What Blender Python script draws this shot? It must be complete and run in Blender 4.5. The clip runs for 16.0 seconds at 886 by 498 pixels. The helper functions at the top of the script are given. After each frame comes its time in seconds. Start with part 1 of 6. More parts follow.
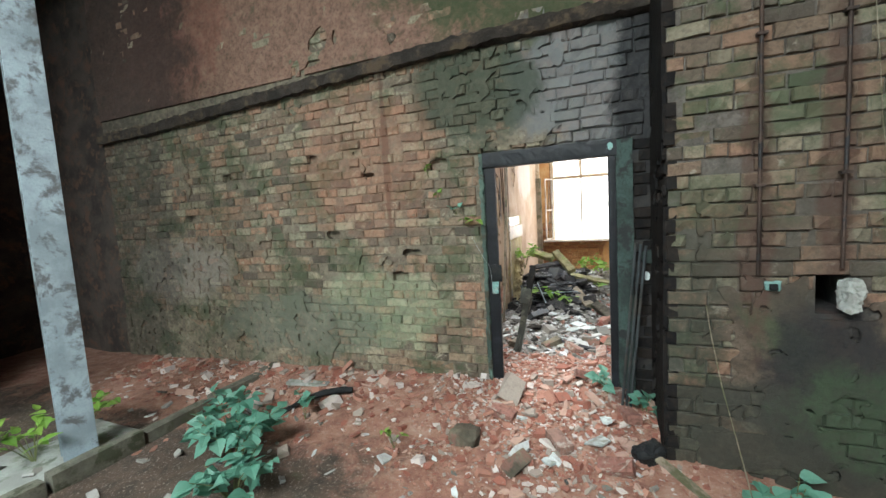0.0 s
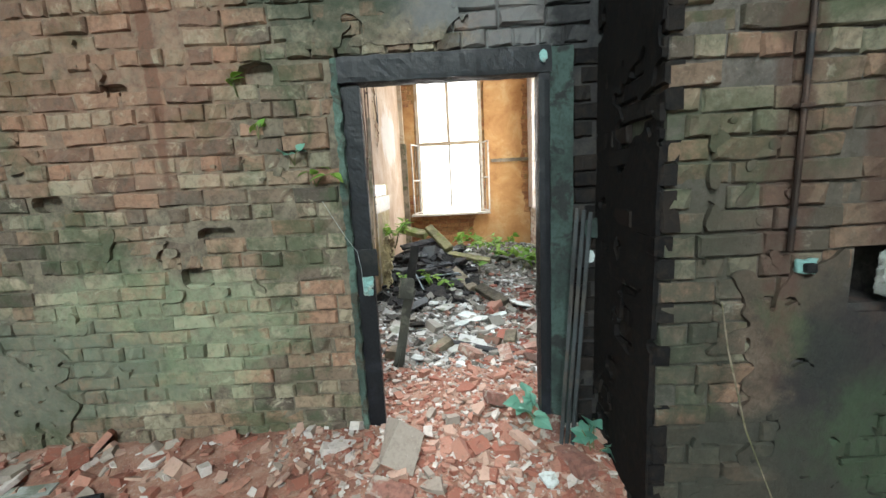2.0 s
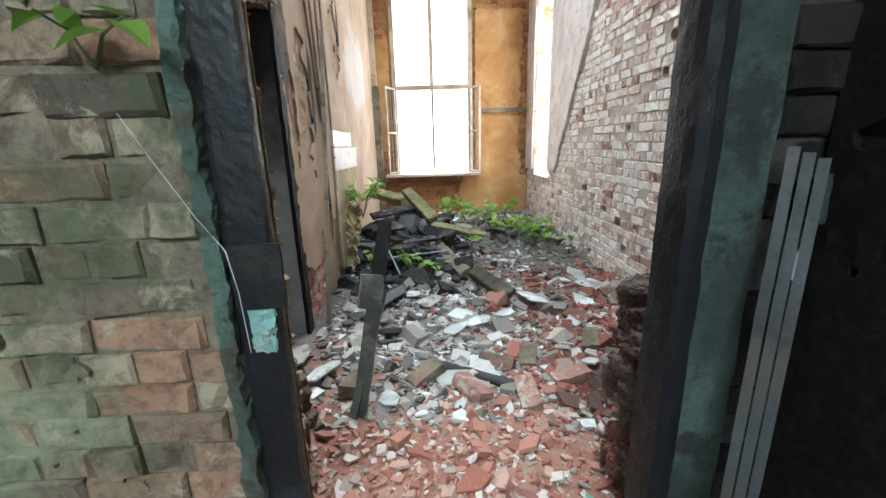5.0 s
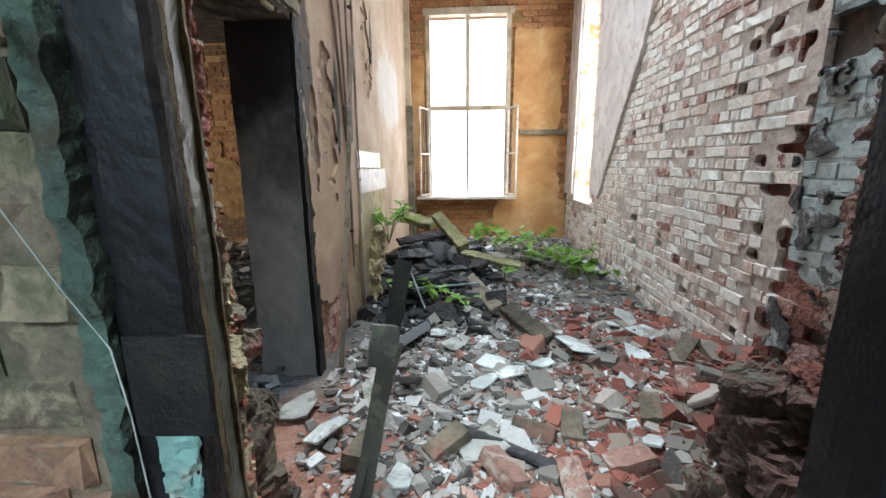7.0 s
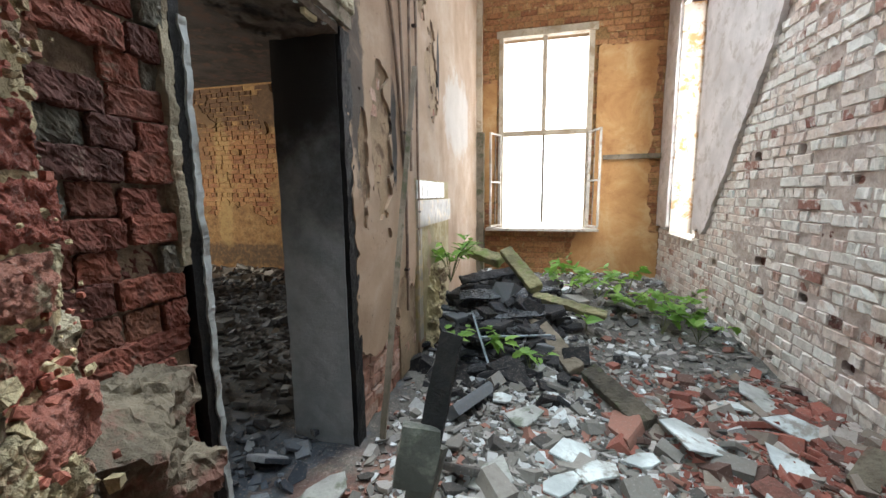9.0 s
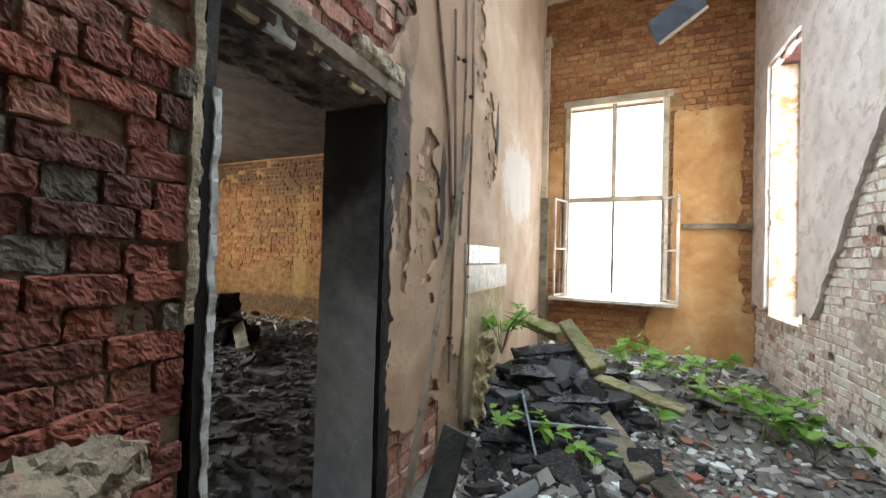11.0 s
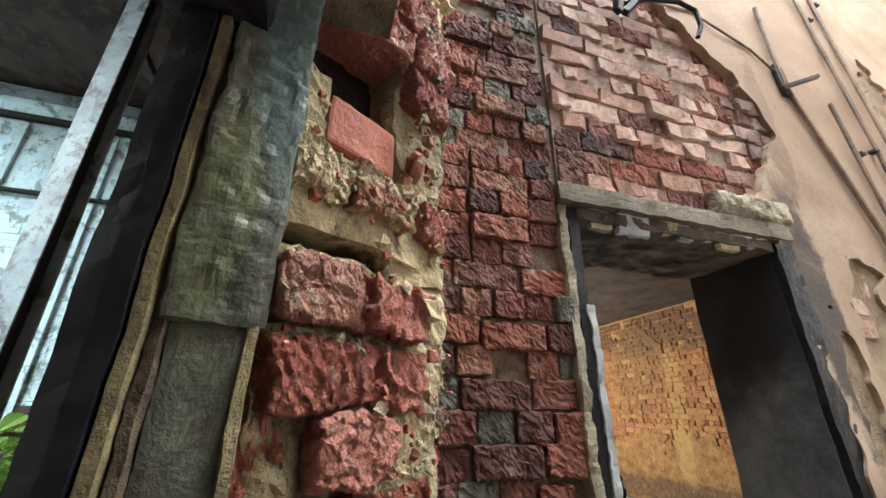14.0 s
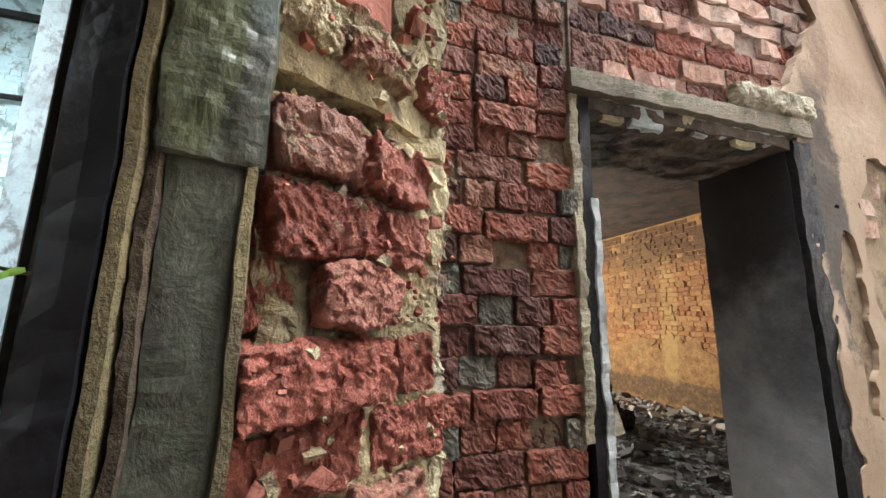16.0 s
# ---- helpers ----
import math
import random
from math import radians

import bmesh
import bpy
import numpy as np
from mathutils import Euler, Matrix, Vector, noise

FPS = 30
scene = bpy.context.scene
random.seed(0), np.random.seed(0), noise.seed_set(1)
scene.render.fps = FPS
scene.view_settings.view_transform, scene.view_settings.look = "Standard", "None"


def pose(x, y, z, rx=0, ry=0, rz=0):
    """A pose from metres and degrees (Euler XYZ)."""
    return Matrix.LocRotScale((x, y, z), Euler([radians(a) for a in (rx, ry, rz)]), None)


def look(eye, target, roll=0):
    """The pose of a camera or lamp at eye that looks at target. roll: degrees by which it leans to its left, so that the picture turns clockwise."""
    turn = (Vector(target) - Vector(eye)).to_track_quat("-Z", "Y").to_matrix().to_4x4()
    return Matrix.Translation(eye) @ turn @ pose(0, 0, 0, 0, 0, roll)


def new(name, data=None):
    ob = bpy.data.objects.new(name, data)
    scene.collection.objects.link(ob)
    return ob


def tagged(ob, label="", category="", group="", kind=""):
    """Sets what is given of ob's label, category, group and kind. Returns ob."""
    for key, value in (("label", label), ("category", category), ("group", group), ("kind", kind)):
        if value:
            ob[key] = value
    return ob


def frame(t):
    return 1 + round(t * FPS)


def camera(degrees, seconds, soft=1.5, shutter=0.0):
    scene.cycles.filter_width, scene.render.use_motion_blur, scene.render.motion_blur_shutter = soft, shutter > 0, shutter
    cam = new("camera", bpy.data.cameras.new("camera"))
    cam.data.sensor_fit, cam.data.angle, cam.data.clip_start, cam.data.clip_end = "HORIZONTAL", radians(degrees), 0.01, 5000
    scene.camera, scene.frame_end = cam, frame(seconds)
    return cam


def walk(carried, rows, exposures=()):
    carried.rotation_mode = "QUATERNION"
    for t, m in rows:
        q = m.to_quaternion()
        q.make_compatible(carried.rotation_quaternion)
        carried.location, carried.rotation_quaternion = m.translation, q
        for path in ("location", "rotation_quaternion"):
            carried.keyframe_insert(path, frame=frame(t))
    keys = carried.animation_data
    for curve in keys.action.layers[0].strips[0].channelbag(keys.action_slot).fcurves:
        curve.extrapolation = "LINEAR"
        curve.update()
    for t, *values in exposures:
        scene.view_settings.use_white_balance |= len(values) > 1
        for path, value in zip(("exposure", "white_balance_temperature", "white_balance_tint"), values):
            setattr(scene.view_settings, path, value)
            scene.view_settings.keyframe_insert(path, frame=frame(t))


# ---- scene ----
cam = camera(97.1, 16.0)
PATH = [
    (0, (0.039, 0.033, 1.567), (-0.709, 1.879, 1.386), -3.3),
    (0.5, (-0.065, 0.335, 1.509), (-0.636, 2.243, 1.326), -2.2),
    (1, (-0.149, 0.624, 1.489), (-0.562, 2.569, 1.276), -2.4),
    (1.5, (-0.268, 0.963, 1.436), (-0.444, 2.941, 1.192), -2.3),
    (2, (-0.351, 1.288, 1.422), (-0.407, 3.259, 1.091), -2.9),
    (2.5, (-0.383, 1.61, 1.374), (-0.386, 3.591, 1.1), -1.4),
    (3, (-0.434, 1.914, 1.362), (-0.385, 3.888, 1.048), -1.0),
    (3.5, (-0.498, 2.19, 1.331), (-0.376, 4.147, 0.937), -2.0),
    (5.8, (-0.414, 2.652, 1.25), (-0.387, 4.582, 0.726), -1.5),
    (6, (-0.437, 2.707, 1.239), (-0.347, 4.645, 0.752), -1.1),
    (6.5, (-0.457, 2.82, 1.282), (-0.409, 4.77, 0.839), -2.1),
    (7, (-0.424, 2.879, 1.308), (-0.528, 4.833, 0.892), -0.6),
    (7.5, (-0.517, 2.973, 1.283), (-0.512, 4.934, 0.889), 0.2),
    (8, (-0.551, 3.08, 1.311), (-0.423, 5.051, 1.0), -1.1),
    (8.5, (-0.474, 3.23, 1.314), (-0.531, 5.214, 1.064), -1.5),
    (9, (-0.433, 3.357, 1.334), (-0.894, 5.283, 1.055), -0.7),
    (9.2, (-0.423, 3.396, 1.331), (-0.997, 5.29, 1.047), -1.6),
    (11.3, (-0.316, 3.54, 1.361), (-1.175, 5.342, 1.485), 1.5),
    (11.5, (-0.325, 3.548, 1.369), (-1.239, 5.317, 1.558), 1.0),
    (12, (-0.363, 3.575, 1.411), (-1.43, 5.23, 1.763), 0.6),
    (12.5, (-0.372, 3.576, 1.438), (-1.653, 5.022, 1.955), 1.4),
    (13, (-0.409, 3.579, 1.461), (-1.977, 4.677, 2.04), 0.8),
    (13.5, (-0.417, 3.559, 1.487), (-2.162, 4.29, 2.136), 0.4),
    (14, (-0.427, 3.527, 1.52), (-2.187, 4.091, 2.284), 0.3),
    (14.5, (-0.434, 3.525, 1.522), (-2.194, 4.056, 2.308), 0.3),
    (15, (-0.448, 3.531, 1.509), (-2.24, 4.078, 2.208), 0.2),
    (15.5, (-0.448, 3.537, 1.488), (-2.282, 4.106, 2.048), 0.3),
    (16, (-0.45, 3.537, 1.456), (-2.328, 4.122, 1.815), 0.6),
]
walk(cam, [(t, look(eye, target, roll)) for t, eye, target, roll in PATH], [(0, 0.45, 6500, 11), (2.5, 0.4, 6350, 8), (3.5, 0.35, 6200, 10), (6, 0.22, 6000, 9), (7, 0.2, 5950, 9), (9, 0.15, 6050, 9), (11.5, 0.2, 6200, 8), (12.5, 0.16, 6300, 8), (13, 0.36, 6300, 10), (14, 0.85, 6350, 11), (16, 1.05, 6350, 11)])

# ---------------------------------------------------------------- world and light
world = bpy.data.worlds.new("world")
scene.world = world
world.use_nodes = True
wn = world.node_tree
sky = wn.nodes.new("ShaderNodeTexSky")
sky.sky_type = "NISHITA"
sky.sun_disc = False
sky.sun_elevation, sky.sun_rotation = radians(48), radians(20)
sky.dust_density, sky.air_density, sky.ozone_density = 4.0, 1.0, 0.6
wn.nodes["Background"].inputs[1].default_value = 0.15
wn.links.new(sky.outputs[0], wn.nodes["Background"].inputs[0])


def lamp(name, kind, m, energy, colour, **settings):
    data = bpy.data.lights.new(name, kind)
    data.energy, data.color = energy, colour
    if kind == "AREA":
        data.shape, data.size, data.size_y = "RECTANGLE", settings["size"], settings["size_y"]
    else:
        data.angle = radians(settings["angle"])
    ob = new(name, data)
    ob.matrix_basis = m
    return ob


lamp("sun", "SUN", look((1.5, 9, 12), (0.6, 5, 0)), 1.0, (1.0, 0.95, 0.86), angle=14)
# daylight in the two window openings and under the room's broken roof
lamp("window_daylight", "AREA", pose(-0.35, 9.75, 2.25, -90, 0, 0), 32, (1.0, 0.99, 0.97), size=1.2, size_y=2.8)
lamp("side_window_daylight", "AREA", pose(1.75, 8.7, 2.2, 90, 0, 90), 60, (1.0, 0.97, 0.92), size=0.9, size_y=2.6)
lamp("roof_gap_daylight", "AREA", pose(-0.4, 5.6, 6.3, 0, 0, 0), 315, (0.88, 0.96, 1.0), size=2.4, size_y=3.4)
# added lamp that brightens the hall through an unseen, made-up roof opening
lamp("hall_fill", "AREA", pose(-1.6, -3.7, 5.7, 0, 0, 0), 1200, (0.88, 0.97, 0.95), size=4.4, size_y=3.0)
# added warm lamp for the burnt room, in a made-up window out of view
lamp("burnt_room_fill", "AREA", pose(-9.55, 6.2, 1.9, 90, 0, -90), 330, (1.0, 0.88, 0.7), size=2.4, size_y=1.7)


# ---------------------------------------------------------------- node helpers
class Nodes:
    """A short hand for a material's node tree."""

    def __init__(self, name):
        self.mat = bpy.data.materials.new(name)
        self.mat.use_nodes = True
        self.tree = self.mat.node_tree
        self.bsdf = self.tree.nodes["Principled BSDF"]
        self.geo = self.add("ShaderNodeNewGeometry")
        self.pos = self.geo.outputs["Position"]

    def add(self, kind, **props):
        n = self.tree.nodes.new(kind)
        for k, v in props.items():
            setattr(n, k, v)
        return n

    def link(self, a, b):
        if hasattr(a, "is_output"):
            self.tree.links.new(a, b)
        else:
            b.default_value = a
        return b

    def noise(self, scale, detail=4.0, rough=0.6, dist=0.0, vec=None, stretch=None):
        n = self.add("ShaderNodeTexNoise")
        v = vec if vec is not None else self.pos
        if stretch:
            m = self.add("ShaderNodeMapping")
            self.link(v, m.inputs[0])
            m.inputs["Scale"].default_value = stretch
            v = m.outputs[0]
        self.link(v, n.inputs["Vector"])
        for k, x in (("Scale", scale), ("Detail", detail), ("Roughness", rough), ("Distortion", dist)):
            n.inputs[k].default_value = x
        return n.outputs["Fac"]

    def math(self, op, a, b=0.0, clamp=False):
        n = self.add("ShaderNodeMath", operation=op, use_clamp=clamp)
        self.link(a, n.inputs[0])
        self.link(b, n.inputs[1])
        return n.outputs[0]

    def step(self, v, lo, hi, a=0.0, b=1.0):
        n = self.add("ShaderNodeMapRange", interpolation_type="SMOOTHSTEP")
        for i, x in enumerate((v, lo, hi, a, b)):
            self.link(x, n.inputs[i])
        return n.outputs[0]

    def ramp(self, fac, stops, interp="LINEAR"):
        n = self.add("ShaderNodeValToRGB")
        n.color_ramp.interpolation = interp
        e = n.color_ramp.elements
        while len(e) < len(stops):
            e.new(0.5)
        for el, (p, c) in zip(e, stops):
            el.position, el.color = p, (*c, 1)
        self.link(fac, n.inputs[0])
        return n.outputs[0]

    def mix(self, fac, a, b, mode="MIX"):
        n = self.add("ShaderNodeMix", data_type="RGBA", blend_type=mode)
        self.link(fac, n.inputs[0])
        for i, v in ((6, a), (7, b)):
            if isinstance(v, tuple):
                v = (*v, 1)
            self.link(v, n.inputs[i])
        return n.outputs[2]

    def axis(self, i):
        n = self.add("ShaderNodeSeparateXYZ")
        self.link(self.pos, n.inputs[0])
        return n.outputs[i]

    def blob(self, centre, radii, ragged=0.35, scale=3.0):
        """1 inside a ragged stain round a place in the world, 0 outside."""
        m = self.add("ShaderNodeMapping", vector_type="POINT")
        self.link(self.pos, m.inputs[0])
        m.inputs["Location"].default_value = [-c / r for c, r in zip(centre, radii)]
        m.inputs["Scale"].default_value = [1 / r for r in radii]
        d = self.add("ShaderNodeVectorMath", operation="LENGTH")
        self.link(m.outputs[0], d.inputs[0])
        wobble = self.math("MULTIPLY", self.math("SUBTRACT", self.noise(scale, 8, 0.72, 0.3), 0.5), ragged * 5)
        return self.step(self.math("ADD", d.outputs["Value"], wobble), 1.15, 0.75)

    def bump(self, height, strength=0.5, distance=0.01):
        n = self.add("ShaderNodeBump")
        n.inputs["Strength"].default_value = strength
        n.inputs["Distance"].default_value = distance
        self.link(height, n.inputs["Height"])
        self.link(n.outputs[0], self.bsdf.inputs["Normal"])

    def done(self, colour, rough=0.85, metal=0.0):
        if isinstance(colour, tuple):
            colour = (*colour, 1)
        self.link(colour, self.bsdf.inputs["Base Color"])
        self.link(rough, self.bsdf.inputs["Roughness"])
        self.bsdf.inputs["Metallic"].default_value = metal
        return self.mat

    def random(self, island):
        if island:
            return self.geo.outputs["Random Per Island"]
        return self.add("ShaderNodeObjectInfo").outputs["Random"]


def surface(name, colour, var=0.25, rough=0.85, metal=0.0, grain=60.0, stain=None, bump=0.4, stretch=None):
    """A plain worn surface: base colour varied at two scales, a second colour in stains."""
    n = Nodes(name)
    dark = tuple(c * (1 - var) for c in colour)
    light = tuple(min(1, c * (1 + var)) for c in colour)
    fine = n.noise(grain, 5, 0.7, stretch=stretch)
    broad = n.noise(3.1, 5, 0.6)
    c = n.mix(n.step(broad, 0.35, 0.65), dark, light)
    c = n.mix(n.math("MULTIPLY", n.step(fine, 0.45, 0.7), 0.5), c, dark)
    if stain:
        c = n.mix(n.step(n.noise(6.3, 7, 0.68, 0.3), 0.5, 0.62), c, stain)
    n.bump(n.math("ADD", n.math("ADD", fine, broad), n.math("MULTIPLY", n.noise(grain * 2.6, 4, 0.7), 0.4)), bump, 0.01)
    r = n.step(fine, 0.2, 0.8, max(0.05, rough - 0.12), min(1, rough + 0.1))
    return n.done(c, r, metal)


def brick_material(name, stops, island, wash=None, wash_amount=0.0, stains=(), moss=0.0, mortar=False, dust=0.3, pit=0.55):
    """Fired clay: colour by piece, pitted, with lime wash, moss, ragged stains and painted haze and shade over it."""
    n = Nodes(name)
    if mortar:
        c = n.ramp(n.noise(9, 5, 0.7), stops)
    else:
        c = n.ramp(n.random(island), stops)
    grain = n.noise(90, 6, 0.75)
    pits = n.noise(28, 5, 0.7, 0.4)
    c = n.mix(n.math("MULTIPLY", n.step(pits, 0.42, 0.7), pit), c, (0.035, 0.026, 0.02))
    c = n.mix(n.math("MULTIPLY", n.step(grain, 0.55, 0.75), dust), c, (0.42, 0.34, 0.27))
    if wash:
        w = n.step(n.noise(7.5, 7, 0.72, 0.5), 0.62 - wash_amount * 0.5, 0.72 - wash_amount * 0.5)
        w = n.math("MULTIPLY", w, n.step(pits, 0.75, 0.5))
        c = n.mix(n.math("MULTIPLY", w, 0.88), c, wash)
    if moss:
        g = n.math("MULTIPLY", n.step(n.noise(2.2, 7, 0.7, 0.4), 0.62 - moss * 0.3, 0.72 - moss * 0.2), 0.8)
        c = n.mix(g, c, n.mix(n.noise(14, 5, 0.7), (0.022, 0.034, 0.016), (0.075, 0.1, 0.05)))
    for centre, radii, colour, amount in stains:
        b = n.blob(centre, radii)
        b = n.math("MULTIPLY", b, n.step(n.noise(15, 8, 0.78, 0.4), 0.36, 0.58, amount * (0.85 if amount > 0.84 else 0.4), amount))
        c = n.mix(b, c, colour)
    n.bump(n.math("ADD", n.math("MULTIPLY", grain, 0.35), pits), 0.75, 0.012)
    return n.done(c, n.step(pits, 0.3, 0.8, 0.8, 0.95))


SOOT = (0.012, 0.012, 0.014)
LICHEN = (0.24, 0.31, 0.19)
OLD_BRICK = [(0.0, (0.08, 0.065, 0.05)), (0.2, (0.17, 0.125, 0.09)), (0.42, (0.23, 0.15, 0.10)), (0.62, (0.31, 0.175, 0.115)), (0.8, (0.22, 0.2, 0.14)), (1.0, (0.33, 0.27, 0.19))]
RED_BRICK = [(0.0, (0.07, 0.026, 0.022)), (0.25, (0.20, 0.055, 0.036)), (0.55, (0.33, 0.10, 0.06)), (0.72, (0.24, 0.10, 0.075)), (0.84, (0.38, 0.18, 0.11)), (0.88, (0.16, 0.17, 0.14)), (1.0, (0.26, 0.25, 0.2))]
PINK_BRICK = [(0.0, (0.28, 0.13, 0.09)), (0.3, (0.42, 0.22, 0.155)), (0.6, (0.49, 0.30, 0.225)), (0.8, (0.53, 0.37, 0.29)), (1.0, (0.40, 0.16, 0.10))]
OCHRE_BRICK = [(0.0, (0.27, 0.11, 0.045)), (0.4, (0.42, 0.19, 0.075)), (0.75, (0.5, 0.27, 0.11)), (1.0, (0.33, 0.13, 0.06))]
FRONT_STAINS_AND_LIGHT = (
    # sooty brick over the door, greyed to paint in the lens haze there
    ((0.1, 3.3, 2.6), (0.8, 1.0, 0.75), (0.15, 0.155, 0.16), 0.85),
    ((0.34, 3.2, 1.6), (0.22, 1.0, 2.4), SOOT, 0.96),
    ((-0.95, 3.3, 2.6), (0.55, 1.0, 0.5), (0.035, 0.048, 0.03), 0.85),
    ((-2.0, 3.3, 0.65), (0.75, 1.0, 0.42), LICHEN, 0.48),
    ((-3.1, 3.3, 0.45), (1.2, 1.0, 0.35), (0.12, 0.13, 0.10), 0.75),
    ((-4.9, 3.3, 1.05), (0.9, 1.0, 0.4), (0.30, 0.27, 0.24), 0.55),
    ((-1.83, 3.3, 2.15), (0.035, 1.0, 0.75), (0.05, 0.03, 0.02), 0.85),
    # shadow at the wall's far left end, painted as a dark patch
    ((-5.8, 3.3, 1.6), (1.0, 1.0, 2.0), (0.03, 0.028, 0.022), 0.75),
    ((-2.1, 3.3, 2.1), (0.8, 1.0, 0.7), (0.36, 0.16, 0.10), 0.35),
)
PIER_STAINS = (
    ((0.5, 2.7, 0.75), (0.22, 1.0, 0.7), (0.03, 0.036, 0.024), 0.8),
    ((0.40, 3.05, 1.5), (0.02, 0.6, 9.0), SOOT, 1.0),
    ((0.6, 2.7, 1.55), (0.35, 1.0, 0.16), (0.045, 0.06, 0.028), 0.6),
    ((1.2, 2.7, 0.5), (0.35, 1.0, 0.6), SOOT, 0.9),
    ((0.9, 2.7, 0.1), (1.2, 1.0, 0.42), (0.03, 0.03, 0.022), 0.85),
    ((0.95, 2.7, 1.25), (0.5, 1.0, 0.35), (0.06, 0.05, 0.035), 0.6),
    ((1.5, 2.7, 0.35), (0.5, 1.0, 0.3), (0.035, 0.06, 0.03), 0.8),
    ((0.85, 2.7, 1.5), (0.08, 1.0, 0.9), (0.07, 0.035, 0.025), 0.8),
    ((1.2, 2.7, 1.8), (0.08, 1.0, 0.9), (0.07, 0.035, 0.025), 0.8),
)
RED_STAINS = (((-1.37, 4.05, 0.9), (0.6, 0.5, 1.1), (0.030, 0.016, 0.012), 0.3), ((-1.37, 4.2, 2.9), (0.6, 0.25, 0.9), SOOT, 0.55))
MAT = {}
for tag, island in (("piece", False), ("rest", True)):
    MAT["front_" + tag] = brick_material("front_brick_" + tag, OLD_BRICK, island, (0.34, 0.30, 0.22), 0.14, FRONT_STAINS_AND_LIGHT, 0.45)
    MAT["pier_" + tag] = brick_material("pier_brick_" + tag, [(p, tuple(v * 0.75 for v in c)) for p, c in OLD_BRICK], island, (0.28, 0.25, 0.2), 0.08, PIER_STAINS, 0.55)
    MAT["red_" + tag] = brick_material("red_brick_" + tag, RED_BRICK, island, (0.40, 0.36, 0.28), 0.06, RED_STAINS)
    MAT["pink_" + tag] = brick_material("pink_brick_" + tag, PINK_BRICK, island, (0.55, 0.45, 0.38), 0.15, (((-1.37, 4.5, 3.0), (0.5, 0.5, 0.35), (0.16, 0.10, 0.075), 0.5), ((-1.37, 5.3, 2.65), (0.5, 0.12, 0.3), (0.07, 0.05, 0.04), 0.7)))
    MAT["white_" + tag] = brick_material("washed_brick_" + tag, [(0.0, (0.24, 0.10, 0.075)), (0.05, (0.38, 0.22, 0.17)), (0.12, (0.60, 0.47, 0.40)), (0.45, (0.70, 0.61, 0.54)), (0.75, (0.74, 0.70, 0.64)), (1.0, (0.75, 0.76, 0.71))], island, (0.76, 0.74, 0.69), 0.28, pit=0.28)
    MAT["grey_" + tag] = brick_material("grey_painted_brick_" + tag, [(0.0, (0.17, 0.19, 0.185)), (0.3, (0.22, 0.255, 0.255)), (1.0, (0.29, 0.34, 0.34))], island, (0.32, 0.37, 0.37), 0.5)
    MAT["ochre_" + tag] = brick_material("ochre_brick_" + tag, OCHRE_BRICK, island, (0.5, 0.36, 0.18), 0.12)
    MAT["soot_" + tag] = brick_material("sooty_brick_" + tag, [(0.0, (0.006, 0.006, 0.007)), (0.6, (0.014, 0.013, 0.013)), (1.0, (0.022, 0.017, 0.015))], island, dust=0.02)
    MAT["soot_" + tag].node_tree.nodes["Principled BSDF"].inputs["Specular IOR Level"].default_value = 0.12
MAT["front_mortar"] = brick_material("front_mortar", [(0.3, (0.09, 0.072, 0.052)), (0.7, (0.24, 0.2, 0.145))], True, None, 0, FRONT_STAINS_AND_LIGHT, 0.3, True)
MAT["pier_mortar"] = brick_material("pier_mortar", [(0.3, (0.05, 0.045, 0.04)), (0.7, (0.15, 0.13, 0.11))], True, None, 0, PIER_STAINS, 0.2, True)
MAT["front_daub"] = brick_material("front_daub", [(0.3, (0.10, 0.085, 0.06)), (0.5, (0.19, 0.155, 0.11)), (0.7, (0.27, 0.24, 0.18))], True, None, 0, FRONT_STAINS_AND_LIGHT, 0.5, True)
MAT["pier_daub"] = brick_material("pier_daub", [(0.3, (0.04, 0.032, 0.023)), (0.5, (0.085, 0.06, 0.043)), (0.7, (0.125, 0.095, 0.07))], True, None, 0, PIER_STAINS, 0.4, True)
MAT["red_mortar"] = brick_material("red_mortar", [(0.3, (0.10, 0.05, 0.035)), (0.7, (0.34, 0.28, 0.19))], True, mortar=True)
MAT["pink_mortar"] = brick_material("pink_mortar", [(0.3, (0.16, 0.09, 0.065)), (0.7, (0.38, 0.27, 0.21))], True, mortar=True)
MAT["pale_mortar"] = brick_material("pale_mortar", [(0.3, (0.36, 0.28, 0.23)), (0.7, (0.6, 0.54, 0.49))], True, mortar=True, pit=0.35)
MAT["ochre_mortar"] = brick_material("ochre_mortar", [(0.3, (0.26, 0.14, 0.05)), (0.7, (0.42, 0.26, 0.1))], True, mortar=True)
MAT["hall_wash"] = surface("hall_limewash", (0.55, 0.73, 0.79), 0.15, 0.9, stain=(0.22, 0.29, 0.3))
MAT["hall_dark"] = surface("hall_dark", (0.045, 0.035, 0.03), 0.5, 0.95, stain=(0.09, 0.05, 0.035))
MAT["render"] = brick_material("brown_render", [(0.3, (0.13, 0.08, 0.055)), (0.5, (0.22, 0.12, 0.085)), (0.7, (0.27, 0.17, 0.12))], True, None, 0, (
    ((-0.5, 3.3, 3.7), (1.2, 1.0, 0.8), (0.035, 0.055, 0.02), 0.9),
    ((-4.6, 3.3, 3.9), (1.0, 1.0, 0.9), (0.26, 0.10, 0.07), 0.5),
    # the same left-end shadow, put into the render's colour
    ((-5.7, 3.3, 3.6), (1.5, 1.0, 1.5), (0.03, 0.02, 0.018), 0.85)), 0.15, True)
MAT["ceiling"] = surface("ceiling_plaster", (0.55, 0.47, 0.36), 0.15, 0.9, stain=(0.36, 0.27, 0.17))
